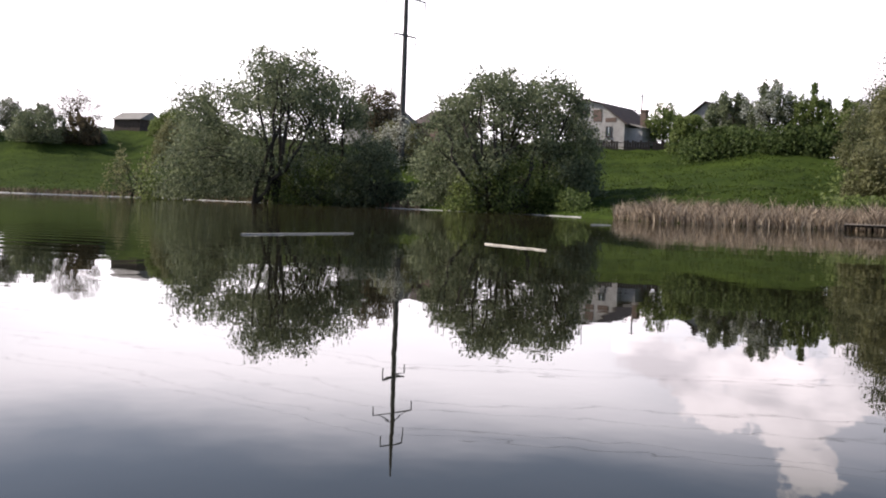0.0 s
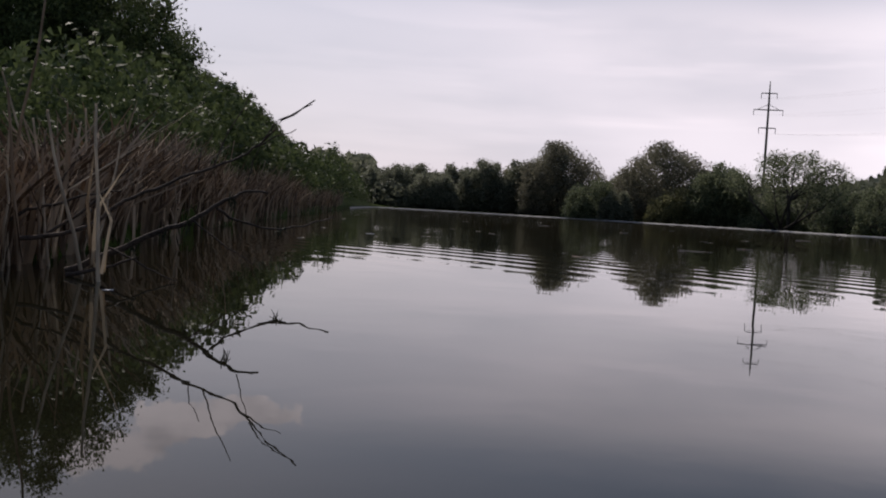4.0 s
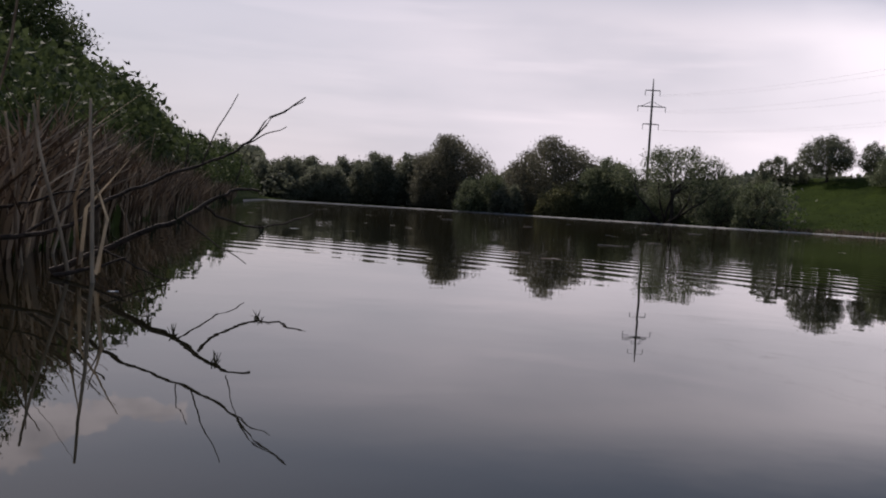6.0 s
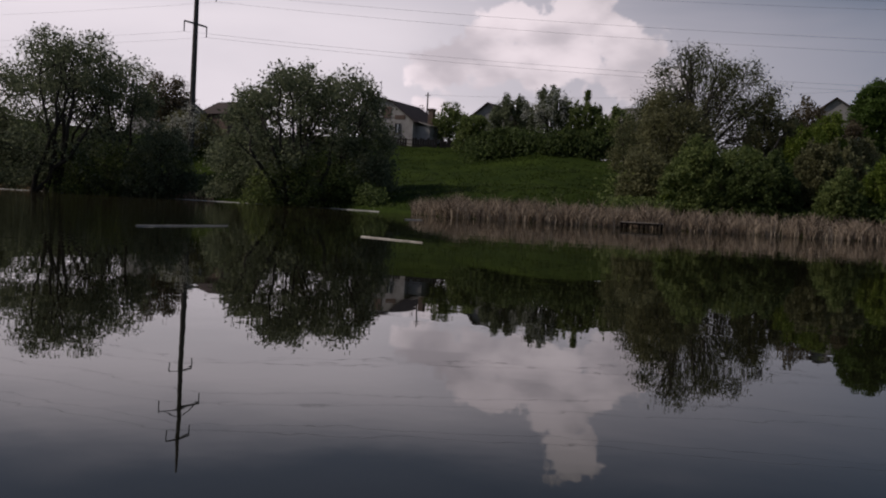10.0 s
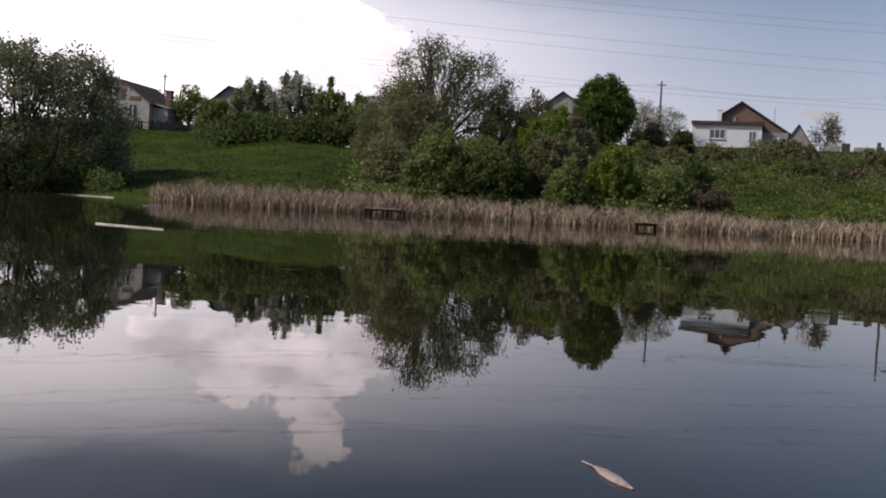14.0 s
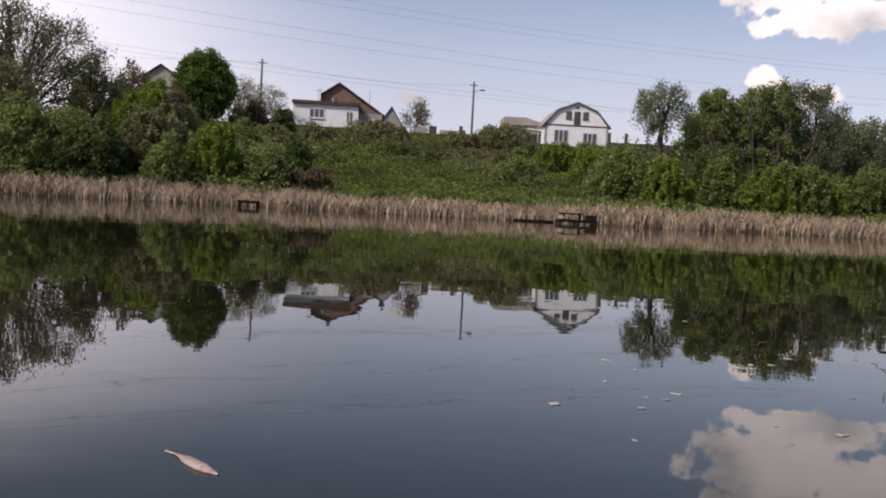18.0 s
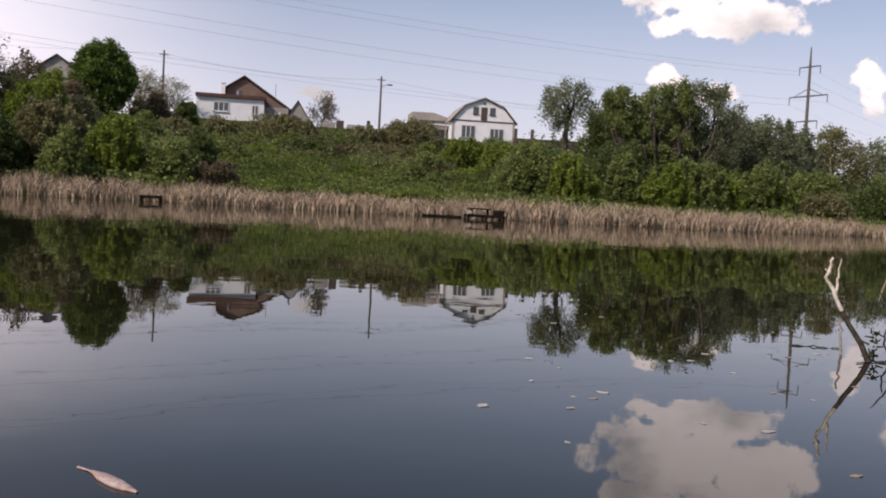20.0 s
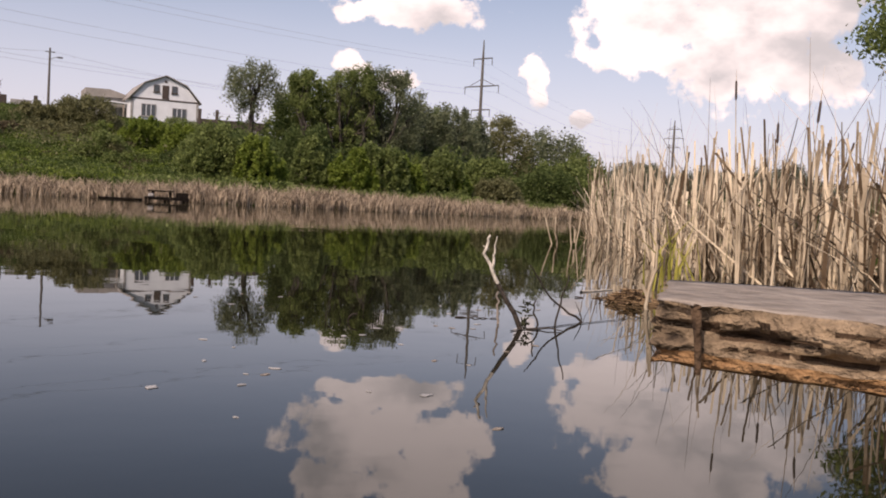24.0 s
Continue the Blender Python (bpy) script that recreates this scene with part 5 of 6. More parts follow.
def brick_house():
    h = empty("house", at_place(-3.75, 116.5, 0, 9.15))
    tagged(h, "brick gabled house with a low white front annexe", "house")
    part("annexe_wall", boxes((0, 0, -0.6, 7.7, 4.2, 2.62)), M_WHITE, h, "white rendered annexe wall")
    part("annexe_roof", boxes((-0.1, -0.35, 2.63, 7.95, 4.6, 3.0)), M_FASCIA, h, "dark red flat roof with a deep fascia")
    part("gable", prism([(3.2, -0.6), (10.9, -0.6), (10.9, 1.95), (5.25, 5.6), (3.2, 4.2)], 4.3, 12.0), M_BRICK, h, "brown brick gable wall")
    gable_roof(h, [(2.8, 4.0), (5.25, 5.68), (11.3, 1.75)], 3.9, 12.3, 0.16, M_ROOF)
    part("side_wall", boxes((7.72, 3.2, -0.6, 10.6, 4.28, 2.15)), M_GREY, h, "grey block lean-to wall")
    part("side_door", boxes((8.9, 3.14, -0.2, 9.7, 3.19, 1.6)), M_WHITE, h, "pale door")
    part("chimney", boxes((2.62, 3.3, 2.98, 3.08, 3.76, 4.6), (2.56, 3.24, 4.6, 3.14, 3.82, 4.8), bevel=0.02), M_WHITE, h, "white chimney")
    window(h, 1.95, 1.0, 3.7, 2.1, frame_mat=M_WHITE, bars=2)
    window(h, 6.35, 0.85, 7.0, 1.9, frame_mat=M_GREY, bars=1)
    window(h, 4.1, 3.05, 4.95, 4.0, y=4.28)
    part("mast", boxes((9.0, 6.0, 2.4, 9.06, 6.06, 5.3)), M_STEEL, h)
    part("plinth", boxes((-0.02, -0.04, -1.2, 7.72, 4.1, -0.2)), M_TRIM, h, "dark plinth")
    s = empty("shed", at_place(1.55, 117.5, 0, 9.1))
    tagged(s, "small grey gabled shed beside the brick house", "shed")
    part("wall", prism([(0, -0.6), (2.3, -0.6), (2.3, 0.6), (0.85, 2.9), (0, 1.7)], 0, 5), M_GREY, s)
    gable_roof(s, [(-0.15, 1.5), (0.85, 3.0), (2.6, 0.25)], -0.2, 5.2, 0.1, M_ROOF)
    part("hatch", boxes((0.2, -0.05, 0.5, 0.7, -0.004, 1.3)), M_TRIM, s)


def gabled_house(az, dist, z, turn, w, wall_h, roof_h, depth, wall_mat, roof_mat, label, windows=(), gable_front=True, name="house"):
    h = empty(name, at_place(az, dist, turn, z))
    tagged(h, label, name.replace("_", " "))
    part("wall", boxes((0, 0, -1.0, w, depth, wall_h)), wall_mat, h)
    if gable_front:
        part("gable", prism([(0, wall_h + 0.004), (w, wall_h + 0.004), (w / 2, wall_h + roof_h)], 0.02, depth - 0.02), wall_mat, h)
        gable_roof(h, [(-0.4, wall_h - 0.2), (w / 2, wall_h + roof_h + 0.05), (w + 0.4, wall_h - 0.2)], -0.4, depth + 0.4, 0.14, roof_mat)
    else:
        bm = bmesh.new()
        o = 0.4
        vs = [bm.verts.new(q) for q in ((-o, -o, wall_h), (w + o, -o, wall_h), (w + o, depth + o, wall_h), (-o, depth + o, wall_h), (-o, depth / 2, wall_h + roof_h), (w + o, depth / 2, wall_h + roof_h))]
        for q in ((0, 1, 5, 4), (2, 3, 4, 5), (0, 4, 3), (1, 2, 5), (3, 2, 1, 0)):
            bm.faces.new([vs[i] for i in q])
        part("roof", bm, roof_mat, h)
    for q in windows:
        window(h, *q)
    return h


white_house()
brick_house()
# house with a broken roof, and a chimney stack
h1 = empty("house", at_place(-37.9, 121, 9, 8.5))
tagged(h1, "run-down whitewashed house with a patched brown gable", "house")
part("wall", boxes((0, 0, -1.0, 7.3, 8.0, 2.35)), M_OLD_WHITE, h1)
part("gable", prism([(0, 2.354), (7.3, 2.354), (4.2, 4.55), (1.8, 5.05), (0, 3.9)], 0.03, 7.9), M_OLD_WHITE, h1, "flaking whitewashed gable")
for q in ((3.2, -0.02, 2.5, 4.3, 0.028, 3.9), (4.8, -0.02, 2.4, 6.2, 0.028, 2.9), (0.2, -0.02, 2.45, 0.8, 0.028, 3.6)):
    part("bare_patch", boxes(q), M_BRICK, h1, "brown patch where the plaster has fallen")
gable_roof(h1, [(-0.35, 3.65), (1.8, 5.1), (4.2, 4.6), (7.75, 2.0)], -0.35, 8.3, 0.14, M_ROOF)
window(h1, 0.9, 0.7, 1.7, 1.9)
window(h1, 4.9, 0.7, 5.7, 1.9)
part("loft_hatch", boxes((1.6, -0.03, 3.0, 2.4, 0.027, 3.9)), M_TRIM, h1, "dark open loft hatch")
part("side_wall", boxes((7.32, 1.0, -1.0, 9.1, 5.0, 1.7)), M_OLD_WHITE, h1)
part("side_roof", prism([(7.32, 2.2), (9.3, 1.65), (9.3, 1.8), (7.32, 2.35)], 0.7, 5.3), M_ROOF_GREY, h1)
part("chimney", boxes((8.1, 2.4, -0.8, 8.8, 3.1, 3.8), (8.02, 2.32, 3.8, 8.88, 3.18, 4.0)), M_BRICK, h1, "brick chimney stack")
part("mast", boxes((0.6, 4.0, 3.0, 0.66, 4.06, 7.6)), M_STEEL, h1)
gabled_house(-12.1, 139, 12.0, 0, 4.7, 3.9, 1.7, 8, M_GREY, M_ROOF, "grey gabled house behind the trees", [(1.9, 2.6, 2.8, 3.5)])
gabled_house(-31.6, 134, 10.0, 6, 6.0, 2.6, 2.3, 8, M_GREY, M_ROOF, "brown-roofed house behind the hedge")
gabled_house(-23.6, 128, 9.6, 0, 7.5, 3.2, 2.1, 8, M_GREY, M_ROOF_GREY, "grey-roofed house behind the hedge", gable_front=False)
gabled_house(-50.9, 128, 8.2, 0, 6.5, 2.3, 1.9, 7, M_GREY, M_ROOF_GREY, "grey-roofed cottage behind the willows", gable_front=False)
gabled_house(-47.0, 128, 8.4, 0, 5.0, 2.3, 1.9, 7, M_BRICK, M_ROOF, "brown-roofed cottage behind the willows", gable_front=False)
gabled_house(-63.85, 188, 11.9, 20, 6.2, 1.8, 1.5, 5, M_SHED, M_ROOF_GREY, "low dark timber shed with a pale sheet roof", gable_front=False, name="shed")


# ---- poles and wires ----
def power_pole(az, dist, base, arms, top, radius, label, facing):
    """A tapered concrete pole with three pairs of hooked arms. arms: height, half length."""
    p = empty("power_pole", at_place(az, dist, 0, base))
    tagged(p, label, "power pole", group="power poles")
    Tubes(10).add([(0, 0, -1), (0, 0, (top - base) * 0.85), (0, 0, top - base)], [radius, radius * 0.62, radius * 0.25]).link("pole", M_CONCRETE, p)
    ends = []
    facing = Vector(facing)
    for z, half in arms:
        t = Tubes(5)
        a, b = -facing * half, facing * half
        za = Vector((0, 0, z - base))
        t.add([a + za, za, b + za], [0.09, 0.13, 0.09])
        if half > 2.2:
            t.add([a * 0.8 + za, za + Vector((0, 0, 1.1)), b * 0.8 + za], [0.05, 0.06, 0.05])
        t.link("arm", M_STEEL, p)
        for q in (a, b):
            Tubes(5).add([q + za, q + za - Vector((0, 0, 1.1))], [0.07, 0.06]).link("insulator", M_STEEL, p)
            ends.append(p.matrix_world @ (q + za - Vector((0, 0, 1.1))))
    return ends


E1 = power_pole(-47.42, 108, 6.6, [(18.6, 1.8), (22.7, 3.2), (26.0, 1.8)], 29.6, 0.34, "tall concrete power pole with three pairs of arms", (-0.127, 0.99, 0))
E2 = power_pole(30.8, 150, 6.8, [(15.6, 1.8), (19.2, 3.3), (23.4, 1.8)], 26.2, 0.30, "tall concrete power pole above the wood", (-0.34, 0.94, 0))
E3 = power_pole(-81.07, 205, 7.5, [(20.1, 1.6), (23.7, 2.8), (27.0, 1.5)], 29.4, 0.30, "tall concrete power pole beyond the willows", (0, 1, 0))
E4 = power_pole(42.0, 330, 6.0, [(24.0, 2.5), (27.0, 3.5), (30.0, 2.5)], 33.0, 0.55, "distant power pole beyond the reeds", (-0.34, 0.94, 0))


def wire(a, b, sag, radius=0.010):
    pts = [a.lerp(b, i / 24) - Vector((0, 0, sag * 4 * (i / 24) * (1 - i / 24))) for i in range(25)]
    tagged(Tubes(4).add(pts, [radius] * 25).link("power_line", M_WIRE), "thin sagging power line", "power line", group="power lines")


for a, b in zip(E1, E2):
    wire(a, b, 3.0)
for a, b in zip(E3, E1):
    wire(a, b, 2.6, 0.008)
for a, b in zip(E2, E4):
    wire(a, b, 4.0, 0.010)


def street_pole(az, dist, base, top, lamp):
    p = empty("utility_pole", at_place(az, dist, 0, base))
    tagged(p, "slim grey utility pole with a lamp" if lamp else "slim grey utility pole", "utility pole", group="utility poles")
    Tubes(8).add([(0, 0, -0.8), (0, 0, top - base)], [0.16, 0.10]).link("pole", M_CONCRETE, p)
    part("crossarm", boxes((-0.5, -0.05, top - base - 0.5, 0.5, 0.05, top - base - 0.4)), M_STEEL, p)
    if lamp:
        Tubes(5).add([(0, 0, top - base - 1.3), (0.5, -0.3, top - base - 1.05), (0.9, -0.5, top - base - 1.0)], [0.04] * 3).link("bracket", M_STEEL, p)
        part("lamp_head", boxes((0.7, -0.65, top - base - 1.12, 1.3, -0.4, top - base - 0.95), bevel=0.03), M_STEEL, p)
    return p.matrix_world @ Vector((0, 0, top - base - 0.4))


U0 = street_pole(-34.0, 150, 10.0, 18.0, False)
U1 = street_pole(-5.6, 113, 9.0, 16.1, False)
U2 = street_pole(6.7, 118.5, 9.0, 15.8, True)
U3 = street_pole(24.0, 140, 7.5, 14.5, False)
for dx in (-0.4, 0.4):
    for a, b in ((U0, U1), (U1, U2), (U2, U3)):
        wire(a + Vector((dx, 0, 0.05)), b + Vector((dx, 0, 0.05)), 0.8, 0.006)


# ---- platforms in the far reeds ----
def platform(az, dist, w, d, h, turn, label, posts=3, slats=7, mat=None):
    p = empty("fishing_platform", at_place(az, dist, turn, 0))
    tagged(p, label, "platform", group="fishing platforms")
    for i in range(slats):
        x = -w / 2 + w * i / slats
        part("board", boxes((x + 0.01, -d / 2, h - 0.05, x + w / slats - 0.01, d / 2, h), bevel=0.008), mat or M_WOOD, p)
    for i in range(posts):
        for y in (-d / 2 + 0.08, d / 2 - 0.08):
            x = -w / 2 + 0.08 + (w - 0.16) * i / (posts - 1)
            Tubes(6).add([(x, y, -1.3), (x, y, h - 0.051)], [0.065, 0.055]).link("post", M_TAR, p)
    part("beam", boxes((-w / 2, -d / 2 + 0.02, h - 0.14, w / 2, -d / 2 + 0.1, h - 0.052)), M_TAR, p)
    return p


platform(-21.2, 48.6, 1.9, 1.1, 0.32, 8, "low weathered wooden fishing platform before the reeds", mat=M_WOOD)
platform(-6.0, 48.2, 1.0, 0.9, 0.30, 0, "small dark wooden platform before the reeds", 2, 4, M_TAR)
p3 = platform(13.1, 47.9, 1.9, 1.2, 0.22, -4, "dark wooden jetty with a bench before the reeds", 3, 6, M_TAR)
part("bench", boxes((-0.85, -0.25, 0.46, 0.3, 0.2, 0.53), (-0.7, -0.15, 0.22, -0.6, 0.1, 0.46), (0.1, -0.15, 0.22, 0.2, 0.1, 0.46)), M_TAR, p3, "dark bench")
part("crate", boxes((0.45, -0.3, 0.224, 0.95, 0.1, 0.46), bevel=0.02), M_TAR, p3, "dark crate")
part("bucket", boxes((-0.9, -0.4, 0.224, -0.66, -0.18, 0.38), bevel=0.03), M_OLD_WHITE, p3, "white bucket")
platform(10.6, 49.0, 2.0, 0.3, 0.10, -3, "narrow dark plank walkway in the reeds", 3, 4, M_TAR)


# ---- things on the water ----
def floating_pole(a, b, r0, r1, mat, label, name="floating_log", bend=0.02):
    rng = np.random.default_rng(int(abs(a[0] * 100)) + 3)
    pts = wobble(rng, a, b, 8, bend)
    pts = [(p[0], p[1], 0.25 * r0) for p in pts]
    ob = Tubes(8).add(pts, list(np.linspace(r0, r1, 9))).link(name, mat)
    tagged(ob, label, "driftwood")
    return ob


floating_pole((-11.45, 9.54, 0), (-11.99, 11.91, 0), 0.016, 0.012, M_WOOD_PALE, "long pale stripped pole floating on the pond")
floating_pole((-9.01, 11.74, 0), (-7.59, 11.29, 0), 0.015, 0.011, M_WOOD_PALE, "short pale stripped pole floating on the pond")

# the landing-stage beam beside the camera
def landing_beam():
    """A thick split plank on posts; its cross-section is drawn from the near foot of its face, over the top, and back below."""
    rng = np.random.default_rng(4)
    j = empty("landing_stage", Matrix.Translation((0.436, 0.504, 0)))
    tagged(j, "weathered split timber plank of a landing stage on posts", "landing stage")
    A, B, C, D = Vector((0, 0)), Vector((0.163, 0.166)), Vector((0.763, -0.278)), Vector((0.22, -0.54))
    low, high = 0.402, 0.444
    nx, nf, nt = 90, 13, 8

    def hollow(s_, k):
        """Rotten hollows along the face."""
        return 0.016 * max(0.0, 0.25 + noise.noise((s_ * 13, k * 0.5, 8.0)) + 0.35 * noise.noise((s_ * 60, k * 0.9, 5.0))) * (s_ > 0.055 or k in (5, 8))

    jag = [rng.normal(0, 0.006) for _ in range(nf + nt + 6)]
    strata = [rng.normal(0, 0.0016) for _ in range(nf)]
    bm = bmesh.new()
    rings = []
    for i in range(nx + 1):
        s_ = i / nx
        f, b = A.lerp(D, s_), B.lerp(C, s_)
        out = (f - b).normalized()
        ring = []
        for k in range(nf):
            z = low + (high - low) * k / (nf - 1)
            d = strata[k] + 0.010 * noise.noise((s_ * 7, k * 0.55, 1.0)) + 0.005 * noise.noise((s_ * 26, k * 1.2, 4.0))
            if 4 <= k <= 9:
                d -= hollow(s_, k)
            d -= 0.006 * (k == 0) + 0.003 * (k == nf - 1)
            q = f + out * d
            ring.append((q.x, q.y, z + 0.0015 * noise.noise((s_ * 30, k, 3.0))))
        for k in range(1, nt + 1):
            q = f.lerp(b, k / nt)
            ring.append((q.x, q.y, high + 0.0012 * noise.noise((s_ * 5, k * 2.5, 6.0)) + 0.0006 * noise.noise((s_ * 60, k * 5.0, 9.0))))
        for k in range(1, 5):
            q = b.lerp(f, k / 5)
            ring.append((q.x, q.y, low - 0.001))
        if i == 0:
            ring = [(x + jag[k], y + jag[k] * 0.7, z) for k, (x, y, z) in enumerate(ring)]
        rings.append([bm.verts.new(p) for p in ring])
    n = len(rings[0])
    for a, b in zip(rings[:-1], rings[1:]):
        for k in range(n):
            f = bm.faces.new((a[k], a[(k + 1) % n], b[(k + 1) % n], b[k]))
            # lowest rows take the wood with sunlight put into its colour
            f.material_index = (2 if 3 < k < 10 and hollow(rings.index(a) / nx, k) > 0.004 else (3 if k < 3 else 1)) if k < nf - 1 else 0
            f.smooth = True
    f = bm.faces.new(rings[0][::-1])
    f.material_index = 1
    bm.faces.new(rings[-1])
    p = part("plank", bm, M_WOOD, j, "grey weathered plank with a rotten split edge")
    p.data.materials.append(M_SPLIT)
    p.data.materials.append(M_ROT)
    p.data.materials.append(M_SPLIT_WARM)
    Tubes(6).add([(0.006, -0.037, 0.400), (0.005, -0.036, 0.425), (0.004, -0.034, 0.441), (0.006, -0.033, 0.443)], [0.0020, 0.0028, 0.0038, 0.003]).link("nail", M_ROT, j, "rusty dark nail")
    rest = bmesh.new()
    quad = [(A.lerp(D, 1.001)), (B.lerp(C, 1.001)), Vector((1.75, -1.75)), Vector((1.15, -2.2))]
    lower = [rest.verts.new((q.x, q.y, low)) for q in quad]
    upper = [rest.verts.new((q.x, q.y, high - 0.001)) for q in quad]
    rest.faces.new(lower)
    rest.faces.new(upper)
    for k in range(4):
        rest.faces.new((lower[k], lower[(k + 1) % 4], upper[(k + 1) % 4], upper[k]))
    bmesh.ops.bevel(rest, geom=list(rest.edges), offset=0.004, segments=1, affect="EDGES")
    part("plank", rest, M_WOOD, j, "grey weathered plank running to the bank")
    for x, y in ((0.38, -0.10), (0.46, -0.34), (1.0, -1.2), (1.3, -0.95)):
        Tubes(10).add([(x, y, -1.2), (x, y, low + 0.001)], [0.05, 0.045]).link("post", M_WOOD_DARK, j)


landing_beam()


# ---- near reeds ----
def near_front(az):
    return float(np.interp(az, [37.2, 38.4, 39.5, 41, 43, 46, 50, 58, 75], [21, 19, 15, 11.5, 9.6, 8.8, 8.0, 6.2, 4.2]))


def near_reeds():
    rng = np.random.default_rng(31)
    for n, h0, h1, w0, w1, lean, bend, deep, label in (
            (1250, 0.6, 1.45, 0.018, 0.042, 0.06, 0.05, 1.0, "dense bed of dead tan reed stalks standing in shallow water"),
            (820, 0.35, 1.2, 0.014, 0.038, 0.5, 0.22, 1.0, "broken and leaning dead reed leaves in the bed"),
            (150, 1.45, 2.2, 0.008, 0.016, 0.10, 0.16, 0.8, "tall thin dead reed tops above the bed"),
            # the last layer is dark leaves standing in for shade between the stalks
            (380, 0.2, 0.5, 0.014, 0.034, 0.8, 0.5, 0.9, "dark brown reed leaves filling in the shade low in the bed")):
        az = 37.4 + 36 * rng.random(n) ** 1.15
        f0 = np.array([near_front(a) for a in az])
        r = f0 + rng.random(n) ** 1.5 * (1.6 + 0.42 * f0) * deep
        h = rng.uniform(h0, h1, n) * np.interp(az, [37, 39.5, 41, 45, 60], [1.3, 1.2, 0.9, 0.98, 1.0])
        base = np.stack([r * np.sin(np.radians(az)), r * np.cos(np.radians(az)), np.full(n, -0.12)], 1)
        v, f = blades(rng, base, h + 0.12, rng.uniform(w0, w1, n), lean, bend, 0.1 if h0 > 1 else 0.34)
        tagged(put_mesh("reed_bed", v, f, 4, M_REED if h0 > 0.3 else M_REED_DARK), label, "reeds", kind="stuff")


near_reeds()


def cattail(x, y, h, lean_x, lean_y, head, seed, mat=M_REED):
    rng = np.random.default_rng(seed)
    c = empty("reed_stalk", Matrix.Translation((x, y, 0)))
    tagged(c, "dead cattail stalk with a brown seed head" if head else "broken dead tan reed stalk standing in water", "reed", group="dead reed stalks")
    top = np.array([lean_x, lean_y, h])
    path = wobble(rng, (0, 0, -0.2), top, 5, 0.008)
    r = 0.013 if not head else 0.007
    Tubes(6).add(path, list(np.linspace(r, r * 0.55, 6))).link("stem", mat, c)
    if head:
        d = np.array([lean_x, lean_y, h]) / h
        Tubes(7).add([top - d * 0.01, top + d * 0.01, top + d * 0.15, top + d * 0.165], [0.004, 0.011, 0.010, 0.003]).link("seed_head", M_ROOF, c, "brown seed head")
        Tubes(4).add([top + d * 0.16, top + d * 0.26], [0.003, 0.001]).link("tip", M_REED, c)
    base = np.array([[0.0, 0, 0.05]] * 2) + rng.normal(0, 0.006, (2, 3))
    v, f = blades(rng, base, rng.uniform(0.5, 0.9, 2) * h, np.full(2, 0.022), 0.18, 0.4)
    put_mesh("leaf", v, f, 4, mat, c)


rng = np.random.default_rng(77)
for i in range(70):
    a = radians(37.6 + 26 * rng.random() ** 1.2)
    d = near_front(math.degrees(a)) - rng.uniform(-0.2, 0.7)
    head = i % 12 == 0
    h = rng.uniform(1.15, 1.6) if head else rng.uniform(0.7, 1.35)
    cattail(d * math.sin(a), d * math.cos(a), h, rng.normal(0, 0.10 if head else 0.06), rng.normal(0, 0.06), head, 900 + i)
# a pair of snapped clumps standing off the bed
for az, d in ((36.6, 15.2), (36.7, 15.1), (35.6, 15.6), (35.7, 15.5), (38.3, 19.5), (38.4, 19.3), (38.2, 19.4)):
    a = radians(az)
    cattail(d * math.sin(a), d * math.cos(a), rng.uniform(0.35, 0.6) if az < 37 else 1.3, rng.normal(0, 0.14), rng.normal(0, 0.1), False, int(az * 100))
for az, d, h in ((41.06, 5.42, 0.36), (41.3, 10.5, 1.05), (41.1, 10.4, 1.1), (41.5, 10.6, 1.0), (41.35, 10.3, 0.9), (40.1, 19.0, 1.7), (40.3, 19.2, 1.6), (40.2, 18.9, 1.2)):
    a = radians(az)
    cattail(d * math.sin(a), d * math.cos(a), h, rng.normal(0, 0.04), rng.normal(0, 0.04), False, int(az * 100 + d * 7))
# stalks before the shaded bank
for i in range(46):
    az = -124 + 18.6 * rng.random() ** 0.8
    d = shore(az) + rng.uniform(-0.35, 0.9)
    a = radians(az)
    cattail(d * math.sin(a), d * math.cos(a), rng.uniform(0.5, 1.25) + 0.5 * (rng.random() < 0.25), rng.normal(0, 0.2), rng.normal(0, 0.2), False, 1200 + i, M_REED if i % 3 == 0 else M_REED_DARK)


# single tall stalks standing and leaning round the fallen branch
for i, (x, y, h, lx, ly, dark) in enumerate([
        (-5.24, -1.29, 0.92, 0.12, -0.24, 0), (-4.99, -1.09, 0.95, 0.03, -0.06, 0), (-5.07, -1.88, 1.1, 0.04, -0.06, 0), (-5.18, -1.88, 0.9, 0.03, -0.05, 1), (-5.52, -1.99, 0.89, 0.01, -0.02, 0), (-5.25, -1.73, 1.04, 0.05, -0.1, 1),
        (-5.49, -1.77, 0.72, 0.0, -0.01, 1), (-5.37, -2.1, 1.23, 0.05, -0.09, 0), (-5.73, -1.83, 0.91, 0.07, -0.13, 0), (-6.83, -2.2, 0.86, -0.08, 0.16, 0), (-8.19, -2.12, 0.54, 0.02, -0.06, 1), (-5.17, -1.8, 0.57, -0.0, 0.0, 0)]):
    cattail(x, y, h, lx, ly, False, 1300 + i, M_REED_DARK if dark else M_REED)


# ---- fallen branch by the shaded bank ----
def twisted(points, r0, r1, rng, jit=0.006):
    pts = [np.array(p, float) for p in points]
    out = []
    for a, b in zip(pts[:-1], pts[1:]):
        for k in range(3):
            q = a + (b - a) * k / 3
            if out:
                q = q + rng.normal(0, jit, 3)
            out.append(q)
    out.append(pts[-1])
    return out, list(np.linspace(r0, r1, len(out)))


